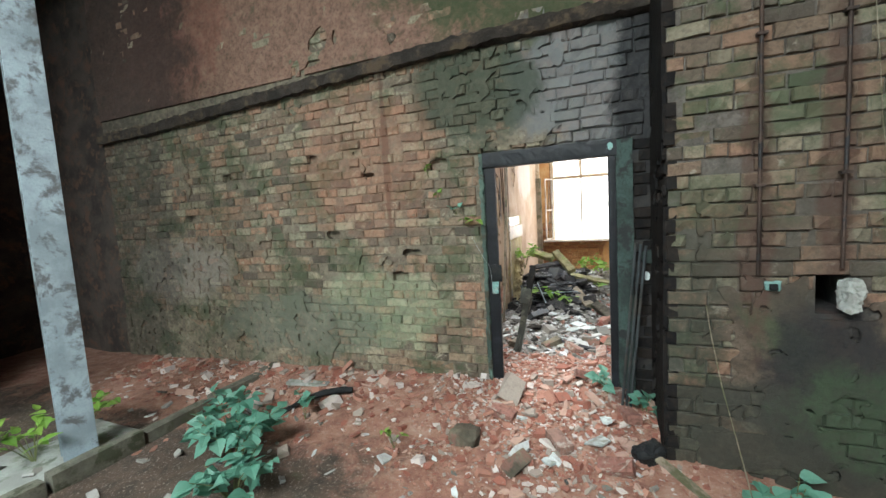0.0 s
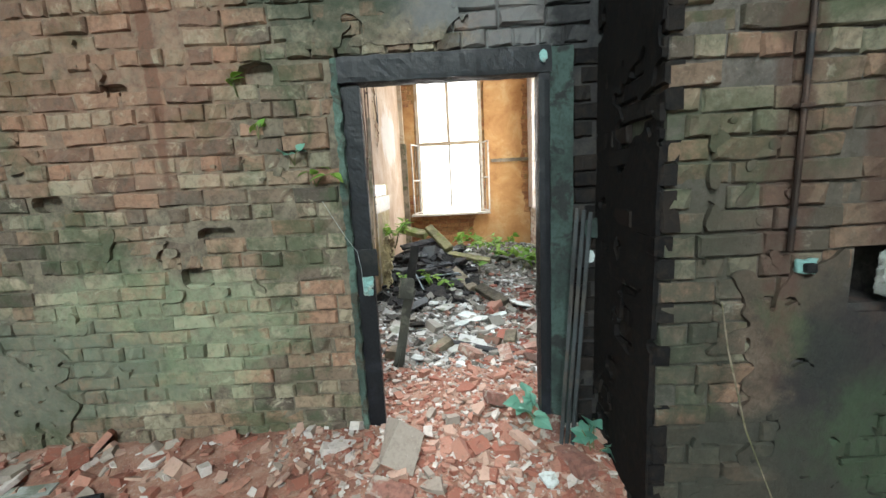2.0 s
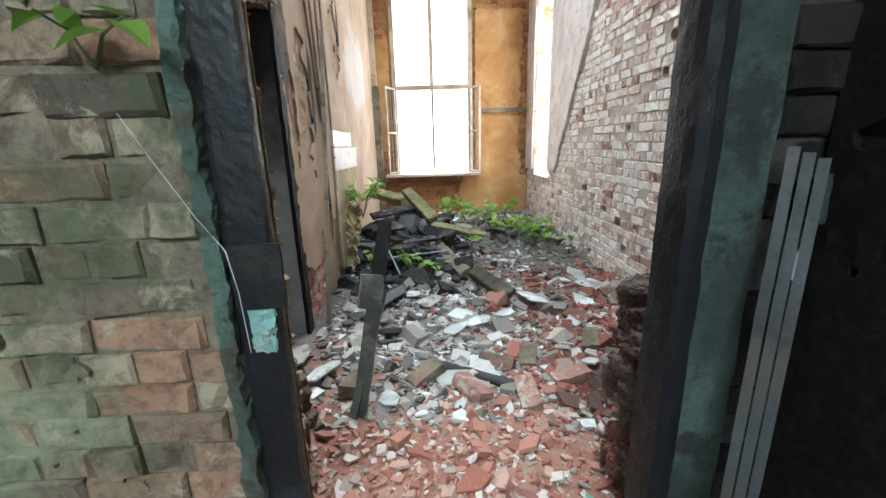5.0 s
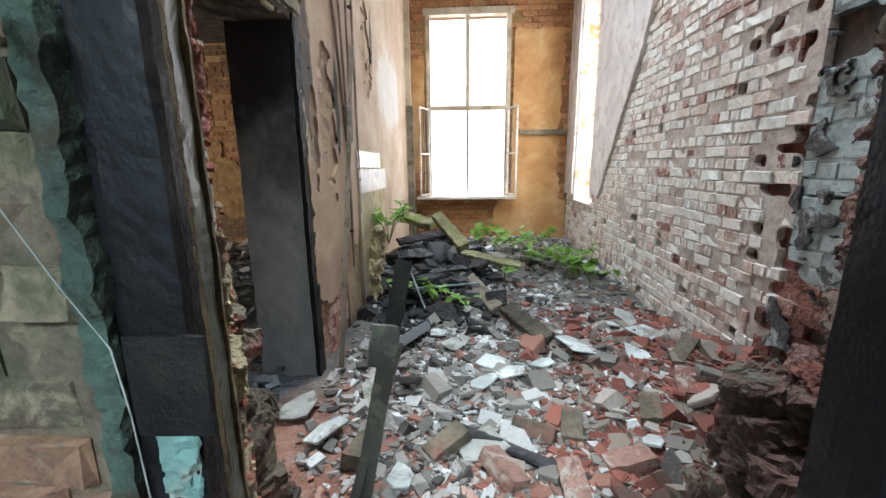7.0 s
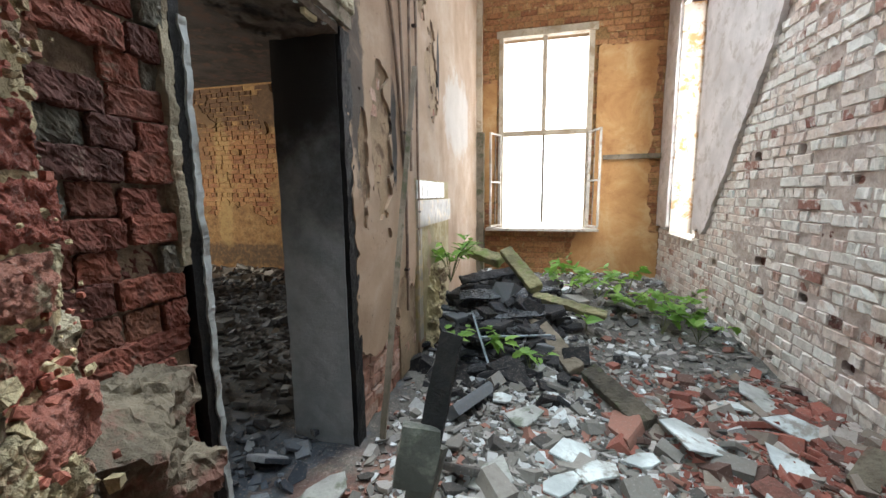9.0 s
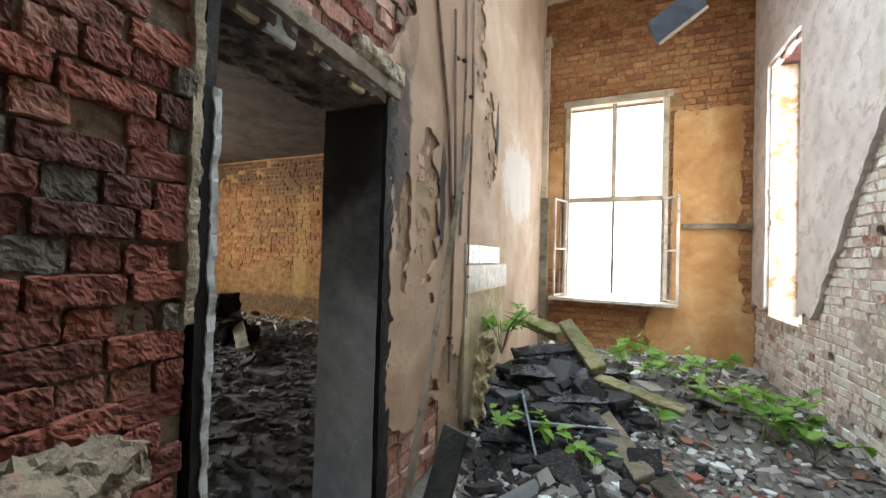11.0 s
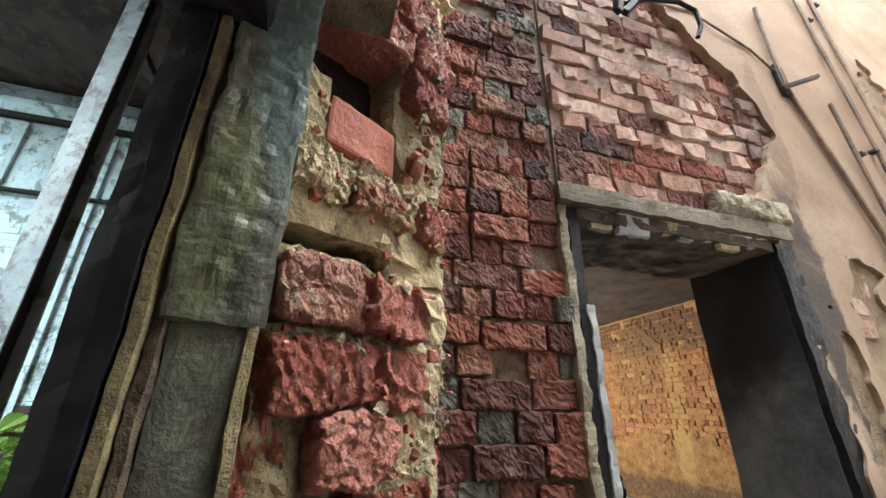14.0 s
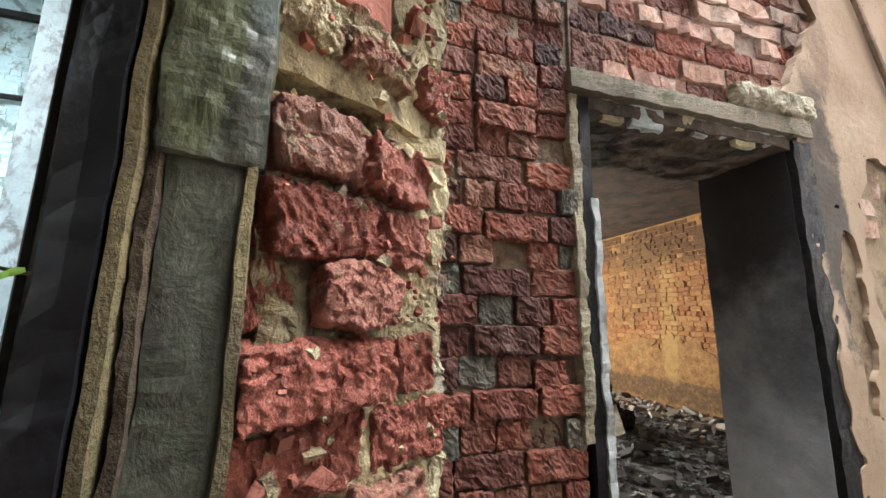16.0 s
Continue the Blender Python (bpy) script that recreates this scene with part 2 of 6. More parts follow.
MAT["steel"] = surface("rusty_steel", (0.06, 0.038, 0.03), 0.5, 0.6, 0.5, 120, (0.03, 0.028, 0.03))
MAT["peel"] = surface("peeling_grey_paint", (0.25, 0.31, 0.345), 0.25, 0.6, 0.0, 50, (0.10, 0.105, 0.11))


def char_material():
    n = Nodes("charred_timber_scales")
    v = n.add("ShaderNodeTexVoronoi", feature="F1")
    w = n.add("ShaderNodeMapping")
    n.link(n.pos, w.inputs[0])
    w.inputs["Scale"].default_value = (130, 130, 100)
    n.link(w.outputs[0], v.inputs["Vector"])
    v.inputs["Scale"].default_value = 1.0
    fine = n.noise(90, 6, 0.75)
    c = n.mix(n.step(n.noise(5, 6, 0.7), 0.5, 0.7), (0.007, 0.0075, 0.010), (0.018, 0.020, 0.026))
    c = n.mix(n.step(n.noise(11, 6, 0.75), 0.66, 0.72, 0, 0.5), c, (0.035, 0.055, 0.052))
    n.bump(n.math("SUBTRACT", n.math("MULTIPLY", fine, 0.5), n.math("MULTIPLY", v.outputs["Distance"], n.step(n.noise(7, 5, 0.7), 0.4, 0.65))), 0.3, 0.0035)
    n.bsdf.inputs["Specular IOR Level"].default_value = 0.3
    return n.done(c, n.step(fine, 0.3, 0.7, 0.32, 0.7))


MAT["char"] = char_material()
MAT["teal"] = surface("teal_flaking_paint", (0.030, 0.052, 0.045), 0.6, 0.75, 0, 60, (0.014, 0.017, 0.016), 0.9)
MAT["pale_teal"] = surface("pale_teal_paint", (0.20, 0.37, 0.35), 0.35, 0.7, 0, 60, (0.30, 0.38, 0.35), 0.6)
MAT["wood"] = surface("weathered_wood", (0.23, 0.19, 0.14), 0.35, 0.85, 0, 35, (0.10, 0.10, 0.05), 0.7, (6, 0.6, 6))
MAT["mossy_wood"] = surface("mossy_wood", (0.23, 0.215, 0.115), 0.4, 0.9, 0, 30, (0.16, 0.20, 0.06), 1.0)
MAT["pale_wood"] = surface("pale_painted_wood", (0.5, 0.42, 0.31), 0.2, 0.75, 0, 40, (0.36, 0.27, 0.17), 0.4)
MAT["white_frame"] = surface("white_window_paint", (0.5, 0.46, 0.4), 0.2, 0.6, 0, 60, (0.3, 0.24, 0.17))
MAT["concrete"] = surface("grey_concrete", (0.34, 0.35, 0.33), 0.25, 0.9, 0, 80, (0.16, 0.18, 0.14), 0.6)
MAT["tile"] = surface("glazed_cream_tile", (0.36, 0.33, 0.27), 0.15, 0.45, 0, 20, (0.5, 0.4, 0.24), 0.1)
MAT["slate"] = surface("wet_slate", (0.018, 0.021, 0.026), 0.4, 0.3, 0, 50, (0.07, 0.078, 0.085), 0.5)
MAT["plaster_chip"] = surface("white_plaster_chip", (0.48, 0.53, 0.53), 0.3, 0.85, 0, 45, (0.22, 0.21, 0.185), 0.7)
MAT["iron"] = surface("dark_iron", (0.014, 0.015, 0.0165), 0.4, 0.6, 0.0, 60, (0.024, 0.024, 0.022), 0.6)
MAT["iron"].node_tree.nodes["Principled BSDF"].inputs["Specular IOR Level"].default_value = 0.2
MAT["panel_blue"] = surface("blue_grey_panel", (0.06, 0.075, 0.10), 0.2, 0.6)
MAT["green_plaster"] = brick_material("green_algae_plaster", [(0.3, (0.025, 0.026, 0.019)), (0.5, (0.058, 0.066, 0.046)), (0.7, (0.12, 0.135, 0.098))], True, None, 0, (
    ((-0.83, 3.48, 1.95), (0.2, 0.06, 0.22), (0.09, 0.15, 0.145), 0.85),
    ((-0.82, 3.44, 2.25), (0.2, 0.06, 0.25), (0.11, 0.075, 0.05), 0.8),
    ((-0.80, 3.43, 1.7), (0.2, 0.03, 0.12), (0.10, 0.12, 0.045), 0.7)), 0.3, True)
MAT["green_plaster"].node_tree.nodes["Bump"].inputs["Strength"].default_value = 0.45
MAT["green_plaster"].node_tree.nodes["Principled BSDF"].inputs["Coat Weight"].default_value = 0.35
MAT["green_plaster"].node_tree.nodes["Principled BSDF"].inputs["Coat Roughness"].default_value = 0.3
MAT["lime"] = surface("yellow_lime_mortar", (0.55, 0.48, 0.29), 0.4, 0.9, 0, 75, (0.17, 0.12, 0.075), 1.0)


def plaster_material():
    n = Nodes("burnt_plaster_with_edge_shadow")
    c = n.ramp(n.noise(1.7, 6, 0.65, 0.4), [(0.3, (0.31, 0.215, 0.14)), (0.5, (0.40, 0.29, 0.20)), (0.7, (0.48, 0.385, 0.30))])
    c = n.mix(n.math("MULTIPLY", n.step(n.noise(9, 7, 0.75), 0.55, 0.7), 0.5), c, (0.36, 0.25, 0.17))
    c = n.mix(n.math("MULTIPLY", n.blob((-1.37, 5.75, 1.75), (0.5, 0.14, 0.42), 0.3, 5), 0.8), c, (0.30, 0.22, 0.15))
    # narrow black bands paint the shadows of curled plaster at torn edges
    c = n.mix(n.blob((-1.37, 5.83, 1.75), (0.5, 0.05, 0.42), 0.3, 7), c, (0.03, 0.027, 0.025))
    c = n.mix(n.math("MULTIPLY", n.blob((-1.37, 5.3, 1.9), (0.5, 0.1, 0.6), 0.4, 6), 0.9), c, (0.04, 0.034, 0.03))
    c = n.mix(n.math("MULTIPLY", n.blob((-1.37, 5.38, 2.75), (0.5, 0.06, 0.45), 0.4, 6), 0.9), c, (0.04, 0.034, 0.03))
    c = n.mix(n.blob((-1.37, 7.05, 2.5), (0.5, 0.05, 0.3), 0.3, 7), c, (0.03, 0.027, 0.025))
    c = n.mix(n.math("MULTIPLY", n.blob((-1.37, 6.8, 2.3), (0.5, 0.2, 0.45), 0.3, 5), 0.6), c, (0.26, 0.19, 0.14))
    c = n.mix(n.math("MULTIPLY", n.blob((-1.37, 8.0, 2.2), (0.5, 0.7, 0.45), 0.4, 4), 0.6), c, (0.55, 0.55, 0.53))
    c = n.mix(n.math("MULTIPLY", n.blob((-1.37, 5.75, 3.2), (0.5, 0.85, 1.1), 0.3, 3), 0.75), c, (0.31, 0.205, 0.135))
    c = n.mix(n.step(n.noise(46, 3, 0.5), 0.70, 0.73), c, (0.07, 0.05, 0.04))
    n.bump(n.math("ADD", n.noise(30, 6, 0.7), n.noise(4, 4, 0.6)), 0.4, 0.012)
    return n.done(c, 0.85)


def far_plaster_material():
    n = Nodes("ochre_plaster")
    c = n.ramp(n.noise(1.9, 6, 0.65, 0.5), [(0.3, (0.36, 0.17, 0.06)), (0.5, (0.50, 0.28, 0.11)), (0.72, (0.62, 0.45, 0.24))])
    c = n.mix(n.math("MULTIPLY", n.step(n.noise(11, 7, 0.75), 0.52, 0.7), 0.45), c, (0.30, 0.13, 0.05))
    n.bump(n.noise(24, 6, 0.7), 0.4, 0.012)
    return n.done(c, 0.88)


def ground_material():
    n = Nodes("rubble_ground")
    fine, broad = n.noise(55, 7, 0.75), n.noise(6, 7, 0.7, 0.3)
    red = n.ramp(broad, [(0.3, (0.14, 0.06, 0.042)), (0.5, (0.29, 0.14, 0.10)), (0.7, (0.40, 0.26, 0.20))])
    grey = n.ramp(broad, [(0.3, (0.06, 0.056, 0.05)), (0.55, (0.14, 0.133, 0.12)), (0.75, (0.24, 0.232, 0.215))])
    # burnt floor, its colour made bluer and lighter for reflected sky
    black = n.ramp(broad, [(0.35, (0.045, 0.055, 0.068)), (0.7, (0.15, 0.175, 0.205))])
    earth = n.ramp(broad, [(0.3, (0.032, 0.026, 0.02)), (0.6, (0.095, 0.062, 0.045)), (0.8, (0.065, 0.08, 0.042))])
    wob = n.math("MULTIPLY", n.math("SUBTRACT", n.noise(3.2, 6, 0.7), 0.5), 1.6)
    y, x = n.math("ADD", n.axis(1), wob), n.math("ADD", n.axis(0), wob)
    c = n.mix(n.step(y, 2.0, 2.4), earth, red)
    c = n.mix(n.blob((-0.4, 2.2, -0.1), (1.1, 1.2, 1.0)), c, red)
    c = n.mix(n.step(y, 4.6, 5.2), c, grey)
    c = n.mix(n.math("MULTIPLY", n.step(x, -1.35, -1.6), n.step(y, 3.7, 4.2)), c, black)
    c = n.mix(n.step(fine, 0.56, 0.62, 0.0, 0.6), c, (0.4, 0.33, 0.28))
    c = n.mix(n.step(fine, 0.42, 0.34, 0.0, 0.7), c, (0.03, 0.025, 0.02))
    n.bump(n.math("ADD", fine, broad), 0.8, 0.02)
    return n.done(c, 0.95)


def leaf_material(name, a, b):
    n = Nodes(name)
    c = n.mix(n.random(False), a, b)
    c = n.mix(n.math("MULTIPLY", n.noise(40, 4, 0.6), 0.4), c, tuple(v * 0.5 for v in a))
    n.bump(n.noise(70, 3, 0.5), 0.3, 0.003)
    mat = n.done(c, 0.5)
    thin = n.add("ShaderNodeBsdfTranslucent")
    n.link(c, thin.inputs[0])
    both = n.add("ShaderNodeMixShader")
    both.inputs[0].default_value = 0.4
    n.link(n.bsdf.outputs[0], both.inputs[1])
    n.link(thin.outputs[0], both.inputs[2])
    n.link(both.outputs[0], n.tree.nodes["Material Output"].inputs[0])
    return mat


def rubble_material(name, stops):
    n = Nodes(name)
    c = n.ramp(n.random(True), stops, "CONSTANT")
    c = n.mix(n.step(n.noise(35, 6, 0.75), 0.45, 0.75, 0.0, 0.5), c, (0.13, 0.105, 0.085))
    c = n.mix(n.step(n.noise(80, 5, 0.7), 0.58, 0.7, 0.0, 0.4), c, (0.5, 0.46, 0.4))
    n.bump(n.noise(60, 6, 0.75), 0.6, 0.008)
    return n.done(c, 0.92)


MAT["plaster"] = plaster_material()
MAT["far_plaster"] = far_plaster_material()
# scorched patches, plus painted shade under the ceiling and along the foot
SCORCH_AND_SHADE = (((-5.5, 9.6, 3.4), (5.0, 1.0, 0.9), (0.075, 0.042, 0.022), 0.85), ((-6.9, 9.6, 2.3), (0.8, 1.0, 0.8), (0.15, 0.09, 0.04), 0.7), ((-4.2, 9.6, 2.5), (0.7, 1.0, 0.6), (0.20, 0.10, 0.04), 0.6), ((-5.5, 9.6, 0.25), (5.0, 1.0, 0.22), (0.05, 0.035, 0.025), 0.8), ((-6.1, 9.6, 1.5), (0.2, 1.0, 1.2), (0.42, 0.30, 0.12), 0.6))
MAT["scorched_plaster"] = brick_material("scorched_ochre_plaster", [(0.3, (0.16, 0.085, 0.032)), (0.5, (0.28, 0.155, 0.055)), (0.7, (0.37, 0.235, 0.095))], True, None, 0, SCORCH_AND_SHADE, 0, True, 0.15)
MAT["scorched_brick"] = brick_material("scorched_ochre_brick", [(p, tuple(v * 0.8 for v in c)) for p, c in OCHRE_BRICK], True, (0.5, 0.36, 0.18), 0.12, SCORCH_AND_SHADE, 0, False, 0.15)
MAT["ground"] = ground_material()
MAT["leaf"] = leaf_material("bright_leaf", (0.15, 0.33, 0.045), (0.30, 0.48, 0.09))
MAT["dark_leaf"] = leaf_material("blue_green_leaf", (0.10, 0.29, 0.21), (0.20, 0.44, 0.34))
MAT["stem"] = surface("plant_stem", (0.12, 0.13, 0.05), 0.3, 0.8)
MAT["rubble_red"] = rubble_material("red_rubble", [(0.0, (0.26, 0.095, 0.065)), (0.25, (0.36, 0.17, 0.125)), (0.48, (0.42, 0.27, 0.215)), (0.66, (0.3, 0.25, 0.215)), (0.82, (0.52, 0.46, 0.43))])
MAT["rubble_grey"] = rubble_material("grey_rubble", [(0.0, (0.16, 0.155, 0.14)), (0.26, (0.23, 0.22, 0.2)), (0.44, (0.05, 0.048, 0.045)), (0.56, (0.31, 0.3, 0.285)), (0.72, (0.25, 0.12, 0.09)), (0.80, (0.42, 0.43, 0.43)), (0.93, (0.62, 0.66, 0.67))])
MAT["rubble_black"] = rubble_material("charred_rubble", [(0.0, (0.010, 0.010, 0.012)), (0.4, (0.016, 0.017, 0.021)), (0.75, (0.028, 0.030, 0.036)), (0.95, (0.12, 0.13, 0.14))])
# charred rubble again, with bluish skylight put into its colour
MAT["rubble_skylit"] = rubble_material("skylit_charred_rubble", [(0.0, (0.04, 0.05, 0.064)), (0.35, (0.115, 0.14, 0.175)), (0.7, (0.22, 0.255, 0.295)), (0.95, (0.42, 0.45, 0.48))])


def glow(name, colour, strength):
    m = bpy.data.materials.new(name)
    m.use_nodes = True
    b = m.node_tree.nodes["Principled BSDF"]
    b.inputs["Base Color"].default_value = (*colour, 1)
    b.inputs["Emission Color"].default_value = (*colour, 1)
    b.inputs["Emission Strength"].default_value = strength
    return m


MAT["sky_glow"] = glow("bright_overcast_distance", (1.0, 0.98, 0.95), 2.4)


# ---------------------------------------------------------------- mesh helpers
def mesh_of(name, verts, faces, material):
    me = bpy.data.meshes.new(name)
    me.from_pydata([tuple(v) for v in verts], [], faces)
    me.materials.append(material)
    me.update()
    return me


def under(ob, parent):
    if parent is not None:
        ob.parent = parent
    return ob


def part(name, bm, material, parent, label="", smooth=False):
    """One bmesh as one mesh object under a thing or a part."""
    me = bpy.data.meshes.new(name)
    bmesh.ops.recalc_face_normals(bm, faces=bm.faces[:])
    if smooth:
        for f in bm.faces:
            f.smooth = True
    bm.to_mesh(me)
    bm.free()
    me.materials.append(material)
    ob = under(new(name, me), parent)
    return tagged(ob, label) if label else ob


def thing(name, x, y, z, label, category, group="", kind="", turn=(0, 0, 0)):
    ob = new(name)
    ob.empty_display_size = 0.1
    ob.matrix_basis = pose(x, y, z, *turn)
    return tagged(ob, label, category, group, kind)


def box(bm, x0, x1, y0, y1, z0, z1, bevel=0.0, cuts=0, rough=0.0, seed=0, m=None):
    """A box added to a bmesh: an even net of faces, its edges rounded and its skin worn uneven."""
    lo, hi = Vector((x0, y0, z0)), Vector((x1, y1, z1))
    size = hi - lo
    cell = max(size) / max(cuts, 1)
    num = [max(1, min(160, round(s / cell))) if cuts else 1 for s in size]
    if bevel and not cuts:
        num = [3, 3, 3]
    r = min(bevel, min(size) * 0.45)

    def spread(k, n, s):
        if cuts or not bevel:
            return s * k / n
        return (0.0, r, s - r, s)[k]

    made = {}

    def vert(key):
        if key not in made:
            p = lo + Vector([spread(key[a], num[a], size[a]) for a in range(3)])
            if r:
                q = Vector([min(max(p[a], lo[a] + r), hi[a] - r) for a in range(3)])
                d = p - q
                if d.length > 1e-7:
                    p = q + d.normalized() * r
            if rough:
                w = p * 15 + Vector((seed * 3.7, seed, -seed))
                p = p + Vector(noise.noise_vector(w)) * rough * 0.6 + Vector(noise.turbulence_vector(w * 2.3, 3, True)) * rough * 0.5
            made[key] = bm.verts.new(m @ p if m is not None else p)
        return made[key]

    for a in range(3):
        b, c = (a + 1) % 3, (a + 2) % 3
        for side in (0, num[a]):
            for i in range(num[b]):
                for k in range(num[c]):
                    keys = []
                    for di, dk in ((0, 0), (1, 0), (1, 1), (0, 1)):
                        key = [0, 0, 0]
                        key[a], key[b], key[c] = side, i + di, k + dk
                        keys.append(tuple(key))
                    if side == 0:
                        keys.reverse()
                    f = bm.faces.new([vert(q) for q in keys])
                    f.smooth = False
    return bm


def boxed(*spans, **kw):
    bm = bmesh.new()
    for s in spans:
        box(bm, *s, **kw)
    return bm


def prism(points, z0, z1):
    """A plan outline raised from z0 to z1."""
    bm = bmesh.new()
    low = [bm.verts.new((x, y, z0)) for x, y in points]
    top = [bm.verts.new((x, y, z1)) for x, y in points]
    n = len(points)
    bm.faces.new(low[::-1]), bm.faces.new(top)
    for i in range(n):
        bm.faces.new((low[i], low[(i + 1) % n], top[(i + 1) % n], top[i]))
    return bm


def tube(points, radius, sides=7, taper=1.0):
    """A round bar along a line of points."""
    bm = bmesh.new()
    rings, pts = [], [Vector(p) for p in points]
    for i, p in enumerate(pts):
        d = (pts[min(i + 1, len(pts) - 1)] - pts[max(i - 1, 0)]).normalized()
        a = d.orthogonal().normalized()
        if rings and abs(d.z) < 0.9:
            a = d.cross(Vector((0, 0, 1))).normalized()
        elif abs(d.z) >= 0.9:
            a = d.cross(Vector((0, 1, 0))).normalized()
        b = d.cross(a)
        r = radius * (1 + (taper - 1) * i / max(1, len(pts) - 1))
        rings.append([bm.verts.new(p + (a * math.cos(t) + b * math.sin(t)) * r) for t in [2 * math.pi * k / sides for k in range(sides)]])
    for r0, r1 in zip(rings, rings[1:]):
        for k in range(sides):
            bm.faces.new((r0[k], r0[(k + 1) % sides], r1[(k + 1) % sides], r1[k]))
    bm.faces.new(rings[0]), bm.faces.new(rings[-1][::-1])
    return bm


def bar_between(a, b, w, d, cuts=0, rough=0.0, bevel=0.004, spin=0.0):
    """A squared bar from a to b, w by d across."""
    a, b = Vector(a), Vector(b)
    q = (b - a).to_track_quat("Z", "Y").to_matrix().to_4x4()
    m = Matrix.Translation(a) @ q @ Matrix.Rotation(spin, 4, "Z")
    bm = bmesh.new()
    return box(bm, -w / 2, w / 2, -d / 2, d / 2, 0, (b - a).length, bevel, cuts, rough, w * 100, m)


# ---------------------------------------------------------------- ground levels
def hill(x, y, cx, cy, rx, ry, h):
    return h * math.exp(-((x - cx) / rx) ** 2 - ((y - cy) / ry) ** 2)


def level(x, y):
    """The height of the rubble and earth."""
    if y < 3.4:
        z = -0.15 + hill(x, y, -0.9, 3.5, 1.6, 0.75, 0.22) + hill(x, y, -3.6, 3.5, 1.6, 0.6, 0.12) + hill(x, y, 0.5, 3.1, 0.5, 0.45, 0.08)
    else:
        z = -0.02 + hill(x, y, -0.4, 3.5, 0.7, 0.75, 0.09) + hill(x, y, -0.75, 7.2, 0.62, 0.85, 0.42) + hill(x, y, 0.35, 7.8, 0.9, 0.9, 0.26)
        z += hill(x, y, 1.2, 5.0, 0.5, 0.75, 0.2) + hill(x, y, -1.0, 9.0, 0.8, 0.6, 0.2) + hill(x, y, 0.6, 9.4, 0.9, 0.4, 0.15)
        z -= hill(x, y, -0.95, 6.25, 0.3, 0.28, 0.16)
        if x < -1.5:
            z = min(z, 0.06)
    n = noise.noise(Vector((x * 3.1, y * 3.1, 0.3))) * 0.03 + noise.noise(Vector((x * 9, y * 9, 4))) * 0.014
    return z + n


def ground_sheet():
    xs = list(np.arange(-3.0, 2.2, 0.05))
    xs = list(np.arange(-10.0, -3.0, 0.2)) + xs + list(np.arange(2.2, 5.2, 0.2))
    ys = list(np.arange(-7.0, 0.4, 0.25)) + list(np.arange(0.4, 10.0, 0.05))
    verts = [(x, y, level(x, y)) for y in ys for x in xs]
    w = len(xs)
    faces = [(j * w + i, j * w + i + 1, (j + 1) * w + i + 1, (j + 1) * w + i) for j in range(len(ys) - 1) for i in range(w - 1)]
    ob = new("ground", mesh_of("ground", verts, faces, MAT["ground"]))
    for p in ob.data.polygons:
        p.use_smooth = True
    return tagged(ob, "uneven ground of earth, brick dust and crushed mortar", "ground", kind="structure")


ground_sheet()


# ---------------------------------------------------------------- bricks
def brick_shape(w, h, d, rng, rough, spall=0.0):
    """Verts and faces of one worn brick: X along the wall, Z up, its face at y = 0, its body behind."""
    def ring(shrink, y, jit, wob):
        a, b = w / 2 - shrink, h / 2 - shrink
        pts = [(-a, -b), (-a / 3, -b), (a / 3, -b), (a, -b), (a, b), (a / 3, b), (-a / 3, b), (-a, b)]
        return [(x + rng.uniform(-jit, jit), y + rng.uniform(-wob, wob) + (rng.random() < spall) * rng.uniform(0, 0.011), z + rng.uniform(-jit, jit)) for x, z in pts]
    v = ring(0, d, 0, 0) + ring(0, 0.007 + rough * 0.5, rough * 0.35, rough * 0.5) + ring(0.004 + rough * 0.35, 0, rough * 0.5, rough)
    f = []
    for o in (0, 8):
        for k in range(8):
            f.append((o + k, o + (k + 1) % 8, o + 8 + (k + 1) % 8, o + 8 + k))
    f += [(16, 17, 22, 23), (17, 18, 21, 22), (18, 19, 20, 21)]
    return v, f


